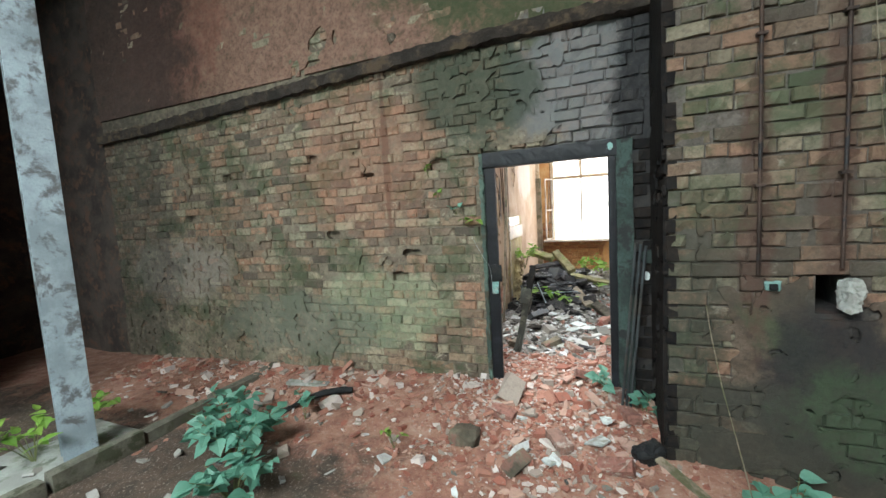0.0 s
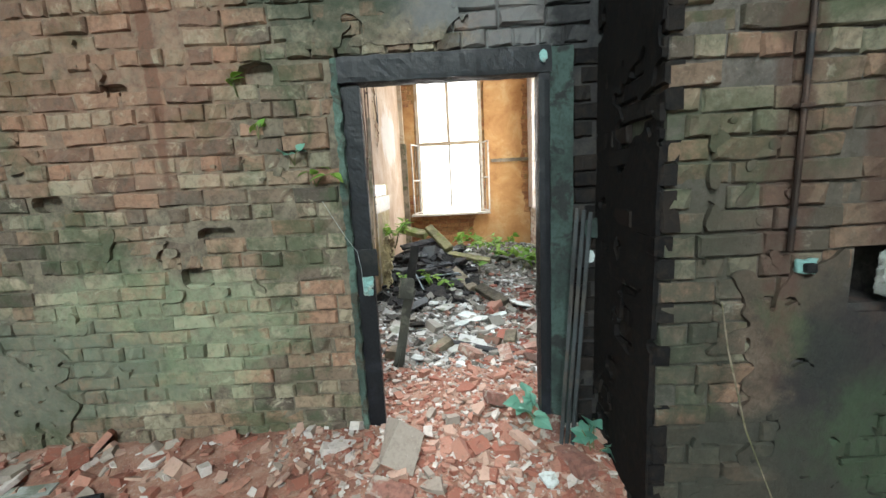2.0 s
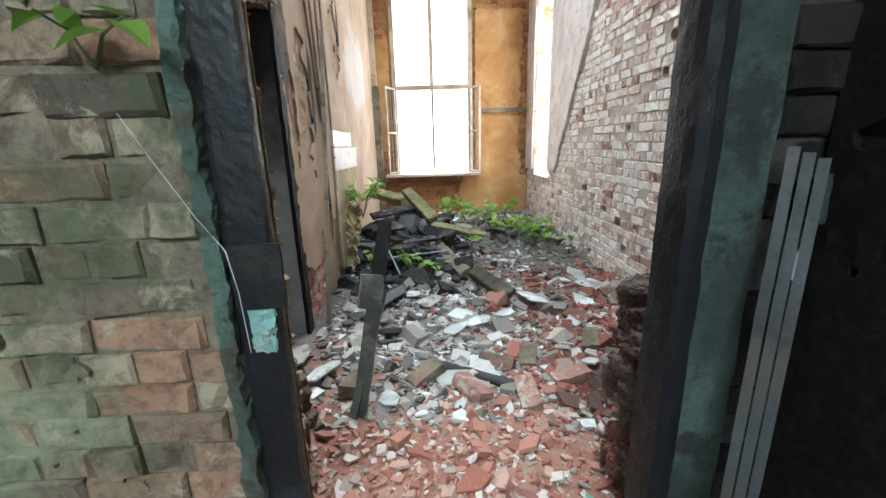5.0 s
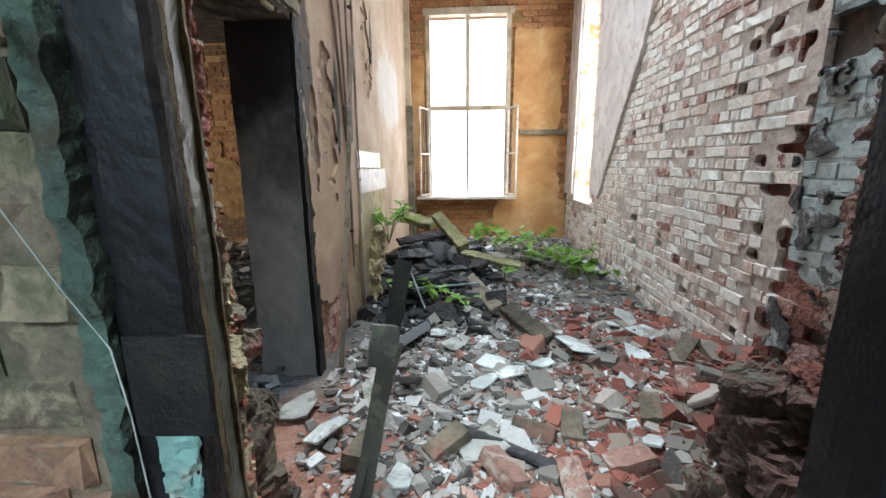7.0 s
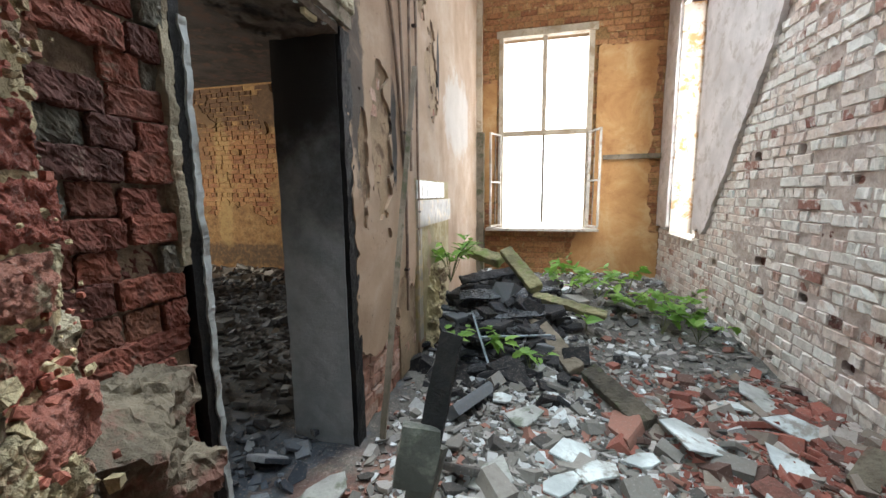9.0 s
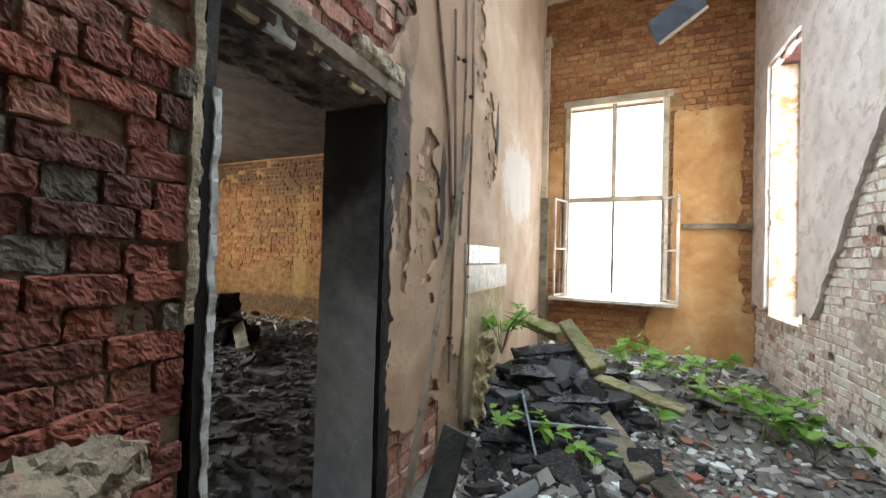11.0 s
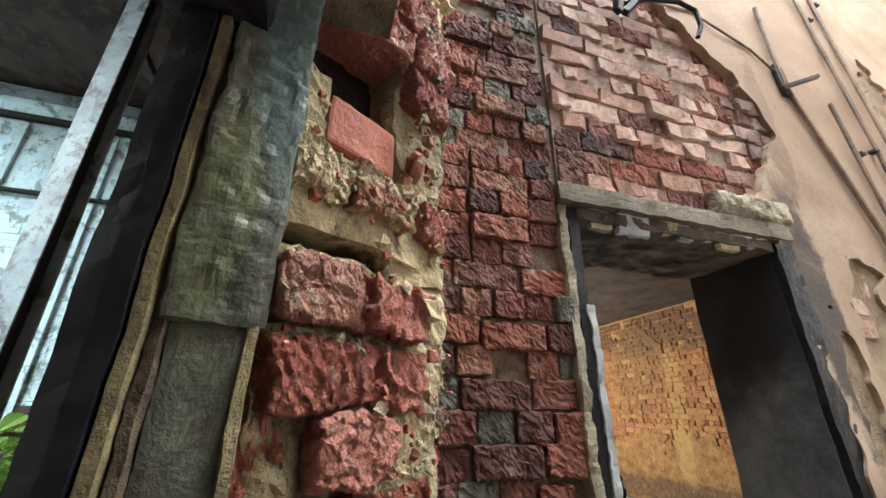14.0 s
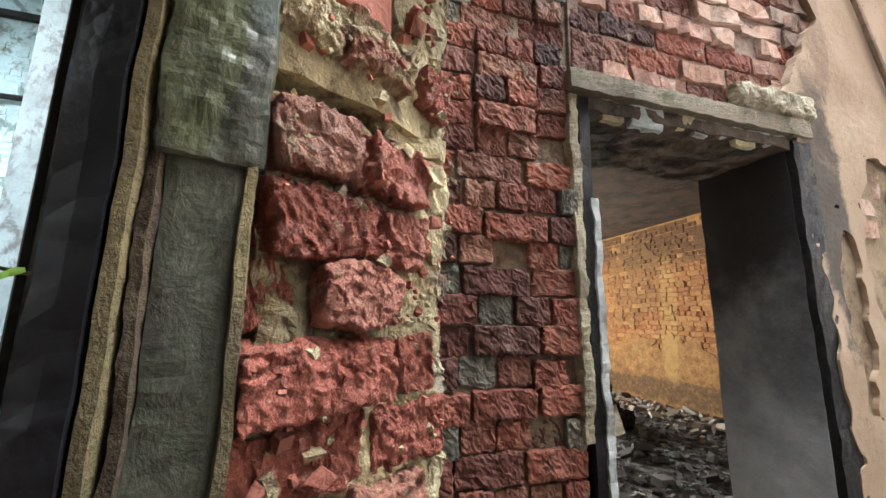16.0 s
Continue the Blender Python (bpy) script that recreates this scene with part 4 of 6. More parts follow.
def keep_north(s, z):
    x = s - 1.37
    if -1.07 < x < 0.38 and 0.77 < z < 3.71:
        return False
    w = wob(x, z, 2.2, 0.12, 5)
    right = 0.38 < x < 1.09 + w and z < 3.38 + w * 0.4
    left = x < -1.06 and 1.2 + w < z < 3.0 + w
    low = x > 0.1 + w and z < 0.72
    return right or left or low


MAT["pale_plaster"] = surface("pale_lilac_plaster", (0.62, 0.58, 0.56), 0.12, 0.85, 0, 50, (0.48, 0.43, 0.39), 0.3)
MAT["scratch"] = surface("tan_scratch_coat", (0.34, 0.25, 0.16), 0.25, 0.95, 0, 55, (0.17, 0.11, 0.07), 1.0)
sheet("under_coat", (LW, 3.9), (0, 1), (1, 0), 5.7, 0.0, 5.3, lambda s, z: s + 3.9 > along_edge(BRICK_EDGE, z) + 0.1 and (z > 0.55 or s > 2.0), 0.010, MAT["scratch"], None, 0.05, 1.0, 0.006, "pocked tan undercoat under the fallen plaster")
sheet("plaster_coat", (LW, 3.9), (0, 1), (1, 0), 5.7, 0.0, 5.3, keep_west, 0.028, MAT["plaster"], None, 0.024, 1.0, 0.008, "scorched beige plaster coat, flaking off the bricks")
sheet("plaster_coat", (RW, 3.9), (0, 1), (-1, 0), 5.7, 0.0, 5.6, keep_east, 0.034, MAT["pale_plaster"], None, 0.03, 4.0, 0.006, "pale lilac plaster coat broken along a dark crack")
sheet("plaster_coat", (LW, FAR), (1, 0), (0, -1), 2.66, 0.0, 5.2, keep_north, 0.014, MAT["far_plaster"], None, 0.035, 7.0, 0.006, "ochre plaster patches on the window wall")
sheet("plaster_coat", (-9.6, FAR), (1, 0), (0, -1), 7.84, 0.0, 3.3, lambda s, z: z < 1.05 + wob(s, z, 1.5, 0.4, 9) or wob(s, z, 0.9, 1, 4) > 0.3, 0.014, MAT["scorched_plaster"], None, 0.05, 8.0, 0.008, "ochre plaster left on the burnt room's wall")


def front_patch(s, z):
    x, w = s - 6.1, wob(s, z, 2.4, 1.0, 11)
    fine = wob(s, z, 11, 1.0, 5)
    grey = x < -2.6 + w * 0.9 and z < 0.62 + w * 0.4 and fine > -0.25
    pale = ((x + 4.7) / 0.9) ** 2 + ((z - 1.1) / 0.35) ** 2 < 0.8 + w * 1.4 and fine > -0.15
    soot = x > -1.25 and z > 2.1 and w + fine * 0.4 > 0.1 and x < -0.2
    daub = w + fine * 0.5 > 0.62 and x < -1.1
    return (grey or pale or soot or daub) and not (-0.93 < x < 0.28 and z < 2.07)


def pier_patch(s, z):
    w, fine = wob(s, z, 2.2, 1.0, 21), wob(s, z, 11, 1.0, 8)
    if 0.68 < s < 0.92 and 0.88 < z < 1.16:
        return False
    return s > 0.14 and w * 0.8 + fine * 0.5 > -0.15 + max(0.0, z - 0.9) * 0.85


sheet("render_patches", (-6.1, FW), (1, 0), (0, -1), 6.5, -0.2, 2.92, front_patch, 0.010, MAT["front_daub"], front, 0.025, 3.0, 0.009, "smeared damp render, green with algae", "stuff")
sheet("render_patches", (0.41, PF), (1, 0), (0, -1), 2.4, -0.2, 2.6, pier_patch, 0.010, MAT["pier_daub"], pier, 0.025, 6.0, 0.008, "smeared dark render over the bricks", "stuff")

# ---------------------------------------------------------------- broken door jambs
def rough_brick_mesh(w, h, d, seed, amount=0.014, cuts=9, bevel=0.008):
    bm = boxed((-w / 2, w / 2, -d / 2, d / 2, -h / 2, h / 2), bevel=bevel, cuts=cuts)
    for v in bm.verts:
        p = v.co * 20 + Vector((seed * 5.1, seed, 0))
        v.co += Vector(noise.noise_vector(p)) * amount * 0.7 + Vector(noise.turbulence_vector(p * 2.4, 5, True)) * amount * 0.95
    me = bpy.data.meshes.new("brick")
    bm.to_mesh(me)
    bm.free()
    return me


def broken_jamb():
    """The torn end of the entrance wall: courses of shattered bricks and lime between door frame and room wall."""
    rng = random.Random(11)
    jamb = thing("wall_broken_jamb", -1.0, 3.6, 0, "torn wall end of shattered red bricks and yellow lime", "wall", kind="structure")
    jamb.matrix_basis = Matrix()
    a, b = Vector((-0.842, 3.475, 0)), Vector((-0.99, 3.703, 0))
    u = (b - a).normalized()
    n = Vector((u.y, -u.x, 0))
    lengths = ((0.165, 0.068), (0.105, 0.066), (0.07, 0.066))
    reds = [[rough_brick_mesh(w, h, 0.11, i + k * 10, 0.0125, 46 if k == 0 else 36, 0.005) for i in range(6)] for k, (w, h) in enumerate(lengths)]
    for k in range(3):
        for i, me in enumerate(reds[k]):
            me.materials.append(MAT["torn_brick"] if i < 5 else MAT["lime_brick"])

    def gap(s, q):
        """Deep pockets where bricks have dropped out."""
        return (s < 0.185 and 1.945 < q < 2.10) or (0.02 < s < 0.15 and 1.685 < q < 1.72) or (0.03 < s < 0.17 and 1.80 < q < 1.945)

    z, row = -0.07, 0
    while z < 2.95:
        s = 0.004 - (0.0, 0.06, 0.03)[row % 3]
        while s < 0.22:
            k = rng.choice((0, 1, 1, 2))
            w = lengths[k][0]
            lo_, hi_ = max(s, 0.0), min(s + w, 0.272)
            mid = (lo_ + hi_) / 2
            if hi_ - lo_ > 0.03 and not gap(mid, z + 0.042) and not gap(lo_ + 0.02, z + 0.042):
                pick = rng.randrange(6)
                out = rng.gauss(0, 0.009) - 0.036 - (0.03 if rng.random() < 0.12 else 0)
                p = a + u * mid + n * out + Vector((0, 0, z + 0.042))
                ob = under(new("brick", reds[k][pick]), jamb)
                turn = Matrix(((u.x, -n.x, 0, p.x), (u.y, -n.y, 0, p.y), (0, 0, 1, p.z), (0, 0, 0, 1)))
                ob.matrix_basis = turn @ pose(0, 0, 0, rng.gauss(0, 2.5), rng.gauss(0, 1.5), rng.gauss(0, 3) + (180 if rng.random() < 0.5 else 0)) @ Matrix.Diagonal(((hi_ - lo_) / w, 1, 1, 1))
            s += w + 0.012
        z, row = z + 0.079, row + 1
    # lime bedding between them, set back, and a dark sheet for the pockets' shade
    m = Matrix(((u.x, -n.x, 0, a.x), (u.y, -n.y, 0, a.y), (0, 0, 1, 0), (0, 0, 0, 1)))
    for k, (s0, s1, z0, z1) in enumerate(((0.004, 0.272, -0.1, 1.685), (0.15, 0.272, 1.685, 1.72), (0.004, 0.272, 1.72, 1.80), (0.004, 0.04, 1.80, 1.945), (0.165, 0.272, 1.80, 2.10), (0.004, 0.272, 2.10, 3.0))):
        part("lime_bedding", box(bmesh.new(), s0, s1, 0.004, 0.085, z0, z1, 0, max(8, int((z1 - z0) * 75)), 0.022, 5 + k, m), MAT["lime"], jamb, "crumbling yellow lime mortar")
    part("charred_pocket", box(bmesh.new(), 0.004, 0.272, 0.086, 0.094, 1.55, 2.4, 0, 30, 0.006, 3, m), MAT["rot_and_shade"], jamb, "dark sheet painting the shade at the back of the pockets")
    part("brick", box(bmesh.new(), 0.042, 0.163, 0.004, 0.08, 1.845, 1.925, 0.005, 20, 0.003, 9, m), MAT["whole_brick"], jamb, "whole smooth red brick")
    part("lime_bedding", box(bmesh.new(), 0.042, 0.163, 0.02, 0.085, 1.80, 1.845, 0.005, 14, 0.016, 12, m), MAT["lime"], jamb, "crumbling yellow lime mortar")
    shards = [rough_brick_mesh(w, h, 0.06, 130 + i, 0.012, 16, 0.005) for i, (w, h) in enumerate(((0.03, 0.06), (0.045, 0.05), (0.025, 0.08), (0.05, 0.035), (0.035, 0.07)))]
    for i, me in enumerate(shards):
        me.materials.append(MAT[("scratch_pale", "torn_brick", "scratch_pale", "stub", "lime_brick")[i]])
    z = -0.05
    while z < 2.95:
        ob = under(new("shard", rng.choice(shards)), jamb)
        ob.matrix_basis = m @ pose(0.272 + rng.gauss(0, 0.008), 0.03 + rng.uniform(0, 0.03), z, rng.gauss(0, 8), rng.gauss(0, 10), rng.gauss(0, 15))
        z += rng.uniform(0.03, 0.055)
    # crumbs of mortar and brick clinging to the torn face
    for name, material, count in (("mortar_crumbs", MAT["lime"], 900), ("brick_crumbs", MAT["torn_crumb"], 700)):
        verts, faces = [], []
        for _ in range(count):
            r = 0.0036 * rng.lognormvariate(0, 0.45)
            s, q = rng.uniform(0.01, 0.27), rng.uniform(0.5, 2.6)
            if wob(s, q, 9, 1, 3) < -0.1 or gap(s, q):
                continue
            p = pose(s, -0.012 + rng.uniform(-0.022, 0.02), q, rng.uniform(0, 360), rng.uniform(0, 360), 0)
            v = [(sx * r * rng.uniform(0.5, 1.4), sy * r * rng.uniform(0.5, 1), sz * r * rng.uniform(0.5, 1)) for sz in (-1, 1) for sy in (-1, 1) for sx in (-1, 1)]
            o = len(verts)
            verts += [m @ p @ Vector(c) for c in v]
            faces += [tuple(i + o for i in f) for f in ((0, 2, 3, 1), (4, 5, 7, 6), (0, 1, 5, 4), (2, 6, 7, 3), (0, 4, 6, 2), (1, 3, 7, 5))]
        tagged(under(new(name, mesh_of(name, verts, faces, material)), jamb), "loose crumbs clinging to the torn wall", kind="stuff")
    # algae-green plaster on the reveal, next to the door frame
    m2 = Matrix(((-0.26, 0.966, 0, -0.808), (0.966, 0.26, 0, 3.42), (0, 0, 1, 0), (0, 0, 0, 1)))
    part("reveal_plaster", box(bmesh.new(), -0.012, 0.05, -0.045, -0.004, -0.1, 1.59, 0.004, 150, 0.006, 2, m2), MAT["green_plaster"], jamb, "dark green damp plaster")
    part("reveal_plaster", box(bmesh.new(), -0.022, 0.062, -0.05, 0.006, 1.585, 2.4, 0.004, 155, 0.010, 8, m2), MAT["green_plaster"], jamb, "thick green algae-covered plaster")
    part("lime_edge", box(bmesh.new(), 0.046, 0.058, -0.03, 0.003, -0.1, 1.62, 0.004, 190, 0.005, 3, m2), MAT["seam"], jamb, "crusty lime edge")
    stub = [rough_brick_mesh(w, 0.08, 0.13, 70 + i, 0.016, 14) for i, w in enumerate((0.12, 0.2, 0.15, 0.12, 0.18, 0.22))]
    for i, me in enumerate(stub):
        me.materials.append((MAT["stub"], MAT["stub"], MAT["stub"], MAT["dark_stub"], MAT["stub"], MAT["dark_stub"])[i])

    dark = [rough_brick_mesh(w, 0.07, 0.11, 90 + i, 0.02, 16) for i, w in enumerate((0.1, 0.16, 0.12, 0.1, 0.14, 0.18))]
    for i, me in enumerate(dark):
        me.materials.append(MAT["dark_stub" if i % 3 else "red_core"])

    def heap(parent, x0, x1, y0, y1, top, lean, stub=stub):
        z = -0.08
        while z < top:
            f = max(0.0, z / top)
            for k in range(5):
                x, y = rng.uniform(x0, x1) + lean * f, rng.uniform(y0, y1)
                ob = under(new("brick", rng.choice(stub)), parent)
                ob.matrix_basis = pose(x, y, z + rng.uniform(-0.01, 0.01), rng.gauss(0, 9), rng.gauss(0, 9), rng.uniform(0, 360))
            z += 0.072

    heap(jamb, -1.22, -1.08, 3.80, 3.94, 0.93, -0.02)
    heap(jamb, -1.05, -0.98, 3.68, 3.84, 0.6, -0.04)
    # the other side
    right = thing("wall_broken_jamb", 0.3, 3.7, 0, "crumbled wall end, dark and mossy beside the door", "wall", kind="structure")
    right.matrix_basis = Matrix()
    heap(right, 0.24, 0.5, 3.62, 3.85, 0.84, 0.02, dark)
    heap(right, 0.24, 0.36, 3.52, 3.68, 0.5, 0.03, dark)
    for k in range(70):
        f = rng.random()
        ob = under(new("brick", rng.choice(dark)), right)
        ob.matrix_basis = pose(0.33 + 0.25 * f, 3.50 + 0.36 * f, rng.uniform(0.6, 2.4), rng.gauss(0, 6), rng.gauss(0, 6), 55 + rng.gauss(0, 8))


def torn_brick_material():
    n = Nodes("torn_red_brick")
    c = n.ramp(n.random(False), [(0.0, (0.40, 0.11, 0.07)), (0.35, (0.58, 0.18, 0.125)), (0.7, (0.64, 0.28, 0.21)), (0.85, (0.46, 0.22, 0.15)), (0.92, (0.34, 0.32, 0.24)), (1.0, (0.48, 0.43, 0.31))])
    fine, coarse, dust = n.noise(70, 7, 0.8), n.noise(22, 6, 0.72, 0.4), n.noise(190, 4, 0.7)
    c = n.mix(n.step(dust, 0.55, 0.68, 0, 0.6), c, (0.66, 0.47, 0.40))
    c = n.mix(n.step(n.noise(13, 6, 0.7), 0.56, 0.66, 0, 0.9), c, (0.43, 0.39, 0.26))
    c = n.mix(n.step(fine, 0.44, 0.34, 0, 0.7), c, (0.09, 0.028, 0.02))
    c = n.mix(n.step(n.noise(4.5, 5, 0.7), 0.62, 0.72, 0, 0.45), c, (0.09, 0.055, 0.035))
    n.bump(n.math("ADD", n.math("ADD", fine, coarse), n.math("MULTIPLY", dust, 0.4)), 1.0, 0.016)
    return n.done(c, n.step(coarse, 0.35, 0.65, 0.35, 0.9))


MAT["whole_brick"] = surface("whole_red_brick", (0.40, 0.12, 0.07), 0.25, 0.8, 0, 80, (0.26, 0.085, 0.055), 0.5)
MAT["torn_crumb"] = surface("red_crumbs", (0.40, 0.15, 0.105), 0.4, 0.9, 0, 70, (0.22, 0.07, 0.05), 0.6)
MAT["lime_brick"] = surface("lime_smeared_brick", (0.46, 0.41, 0.26), 0.45, 0.85, 0, 75, (0.30, 0.12, 0.08), 1.0)
MAT["torn_brick"] = torn_brick_material()
MAT["dark_stub"] = surface("dark_damp_masonry", (0.115, 0.062, 0.05), 0.55, 0.85, 0, 45, (0.10, 0.10, 0.075), 1.0)
MAT["stub"] = surface("mossy_masonry", (0.13, 0.112, 0.08), 0.5, 0.9, 0, 45, (0.2, 0.105, 0.08), 1.0)
broken_jamb()


# ---------------------------------------------------------------- the hall's things
MAT["kerb"] = surface("mossy_kerb_stone", (0.12, 0.115, 0.09), 0.4, 0.9, 0, 60, (0.055, 0.06, 0.035), 0.8)


def steel_column():
    c = thing("steel_column", -3.72, 1.62, -0.15, "steel stanchion with peeling grey-blue paint", "column", turn=(0, 0, -18))
    part("web", boxed((-0.075, 0.075, -0.006, 0.006, 0.01, 5.72)), MAT["iron"], c)
    for x in (-0.08, 0.08):
        part("flange", boxed((x - 0.006, x + 0.006, -0.1, 0.1, 0.01, 5.72), bevel=0.002), MAT["peel"], c)
    part("base_plate", boxed((-0.14, 0.14, -0.14, 0.14, -0.03, 0.012), bevel=0.003), MAT["iron"], c)
    b = thing("steel_beam", -3.7, 0, 5.3, "dark rusty roof beam over the hall", "beam")
    part("flange", boxed((-0.08, 0.08, -6.9, 3.3, -0.12, -0.105)), MAT["steel"], b)
    part("flange", boxed((-0.08, 0.08, -6.9, 3.3, 0.105, 0.12)), MAT["steel"], b)
    part("web", boxed((-0.006, 0.006, -6.9, 3.3, -0.105, 0.105)), MAT["steel"], b)
    b = thing("steel_beam", -4.9, 1.4, 5.05, "dark rusty cross beam over the hall", "beam")
    part("web", boxed((-1.2, 1.1, -0.006, 0.006, -0.08, 0.08)), MAT["steel"], b)
    part("flange", boxed((-1.2, 1.1, -0.05, 0.05, -0.09, -0.08)), MAT["steel"], b)
    p = thing("pipe", -6.02, 0, 4.0, "thin grey pipe along the limewashed wall", "pipe")
    part("run", tube([(0, -6.5, 0), (0, 1.65, 0)], 0.035, 8), MAT["iron"], p)
    l = thing("ledge", -6.05, 0, 5.45, "pale timber ledge under the hall roof", "ledge")
    part("board", boxed((-0.04, 0.08, -6.9, 1.68, -0.05, 0.05), bevel=0.006), MAT["peel"], l)
    part("lower_board", boxed((-0.04, 0.04, -6.9, 1.68, -0.4, -0.32), bevel=0.006), MAT["iron"], l)
    for y in (-0.45, 0.55):
        q = thing("pilaster", -6.08, y, -0.2, "slim pale pilaster strip on the limewashed wall", "pilaster")
        part("strip", boxed((-0.03, 0.03, -0.035, 0.035, 0, 5.2), bevel=0.004), MAT["hall_wash"], q)
    s = thing("lower_wall_panel", -6.09, -2, -0.2, "dark boarding along the foot of the hall wall", "boarding")
    part("board", boxed((-0.03, 0.02, -4.9, 3.6, 0, 1.75), bevel=0.01, cuts=30, rough=0.01), MAT["hall_dark"], s)
    k = thing("kerb", -3.46, 2.0, -0.2, "worn mossy concrete kerb", "kerb")
    for i in range(6):
        stone = part("kerb_stone", boxed((-0.06, 0.06, -0.29, 0.29, 0, 0.16), bevel=0.018, cuts=8, rough=0.008, seed=i), MAT["kerb"], k)
        stone.matrix_basis = pose(0.01 * (i % 3), -1.6 + i * 0.6, 0.02 * ((i * 7) % 3 - 1), 0, 0, (i * 5) % 4 - 2)
    f = thing("paving_slab", -3.95, 1.45, -0.2, "broken grey concrete slab round the column's foot", "paving")
    part("slab", boxed((-0.42, 0.42, -0.6, 0.55, 0, 0.08), bevel=0.02, cuts=12, rough=0.02), MAT["concrete"], f)


steel_column()


def leaning_strips():
    s = thing("metal_strips", 0.2, 3.2, 0, "three grey metal strips leaning against the door jamb", "strips")
    s.matrix_basis = Matrix()
    for i, dx in enumerate((0.0, 0.034, 0.068)):
        part("strip", bar_between((0.16 + dx * 0.8, 3.16 - i * 0.004, -0.06), (0.285 + dx, 3.295, 1.265 - i * 0.012), 0.022, 0.010, 12, 0.003), MAT["strip"], s)


MAT["strip"] = surface("grey_metal_strip", (0.032, 0.037, 0.04), 0.5, 0.55, 0.0, 80, (0.05, 0.045, 0.04), 0.3)
leaning_strips()


def disc(name, x, y, z, r, label, material, squash=1.2):
    t = thing(name, x, y, z, label, "flake")
    bm = bmesh.new()
    rng = random.Random(name + str(x))
    front, back = [], []
    for k in range(14):
        a = 2 * math.pi * k / 14
        q = r * rng.uniform(0.82, 1.1)
        front.append(bm.verts.new((q * math.cos(a) * squash, -0.006 + rng.uniform(-0.006, 0.004), q * math.sin(a))))
        back.append(bm.verts.new((q * math.cos(a) * squash * 0.95, 0.006, q * math.sin(a) * 0.95)))
    bm.faces.new(front), bm.faces.new(back[::-1])
    for k in range(14):
        bm.faces.new((front[k], front[(k + 1) % 14], back[(k + 1) % 14], back[k]))
    part("flake", bm, material, t)


disc("paint_flake", 0.375, 3.31, 1.16, 0.055, "curled teal paint flake on the sooty jamb", MAT["teal"])
disc("paint_flake", 0.12, 3.305, 2.0, 0.03, "curled pale teal paint flake on the door's corner", MAT["pale_teal"], 0.7)
disc("paint_flake", 0.36, 3.315, 1.01, 0.035, "small pale flake of paint on the jamb", MAT["plaster_chip"], 0.6)


def pier_fittings():
    # thin clipped bars, added in place of two dark grooves in the pier
    for x, z0, label in ((0.855, 1.12, "dark rusty bar standing in for a groove, ending in a pale fitting"), (1.215, 1.16, "dark rusty bar standing in for a groove above a broken hole")):
        p = thing("conduit", x, PF - 0.022, z0, label, "pipe")
        part("run", tube([(0.0, 0, 0), (0.002, 0, 0.8), (-0.004, 0, 1.7), (0, 0, 4.3)], 0.010, 8), MAT["steel"], p)
        for z in (0.5, 1.3, 2.2):
            part("clip", boxed((-0.024, 0.024, -0.016, 0.02, z - 0.008, z + 0.008), bevel=0.002), MAT["steel"], p)
    r = thing("conduit_rosette", 0.922, PF - 0.012, 1.055, "pale corroded round fitting on the brickwork", "fitting")
    part("flange", boxed((-0.04, 0.04, -0.012, 0.012, -0.03, 0.03), bevel=0.01, cuts=10, rough=0.016), MAT["pale_teal"], r)
    part("nut", boxed((-0.018, 0.018, -0.035, 0.0, -0.018, 0.018), bevel=0.006, cuts=5, rough=0.004), MAT["iron"], r)
    b = thing("concrete_lump", 1.245, PF - 0.03, 1.01, "pale lump of concrete wedged in a black hole", "lump")
    part("lump", boxed((-0.04, 0.045, -0.05, 0.06, -0.085, 0.085), bevel=0.02, cuts=12, rough=0.03, seed=3), MAT["concrete"], b)
    v = thing("dry_stem", 0.6, 2.6, 0, "thin pale dead stem leaning on the brick pier", "stem")
    v.matrix_basis = Matrix()
    part("stem", tube([(0.60, 2.66, 0.95), (0.62, 2.64, 0.78), (0.66, 2.58, 0.5), (0.70, 2.45, 0.25), (0.735, 2.3, 0.0), (0.76, 2.24, -0.14)], 0.0032, 6, 1.2), MAT["wood"], v)
    v = thing("dry_stem", 1.33, 2.68, 0, "thin pale dead creeper hanging on the brick pier", "stem")
    v.matrix_basis = Matrix()
    part("stem", tube([(1.30, 2.69, 2.5), (1.32, 2.68, 2.2), (1.345, 2.69, 1.9), (1.38, 2.68, 1.57), (1.40, 2.69, 1.3)], 0.0022, 6), MAT["wood"], v)


pier_fittings()


def wires():
    w = thing("wire", -0.9, 3.3, 1.1, "thin pale wire hanging beside the door", "wire")
    w.matrix_basis = Matrix()
    part("run", tube([(-1.02, 3.315, 1.36), (-0.97, 3.31, 1.27), (-0.91, 3.31, 1.16), (-0.86, 3.305, 1.09), (-0.845, 3.30, 1.0), (-0.84, 3.30, 0.86)], 0.0011, 5), MAT["plaster_chip"], w)


wires()


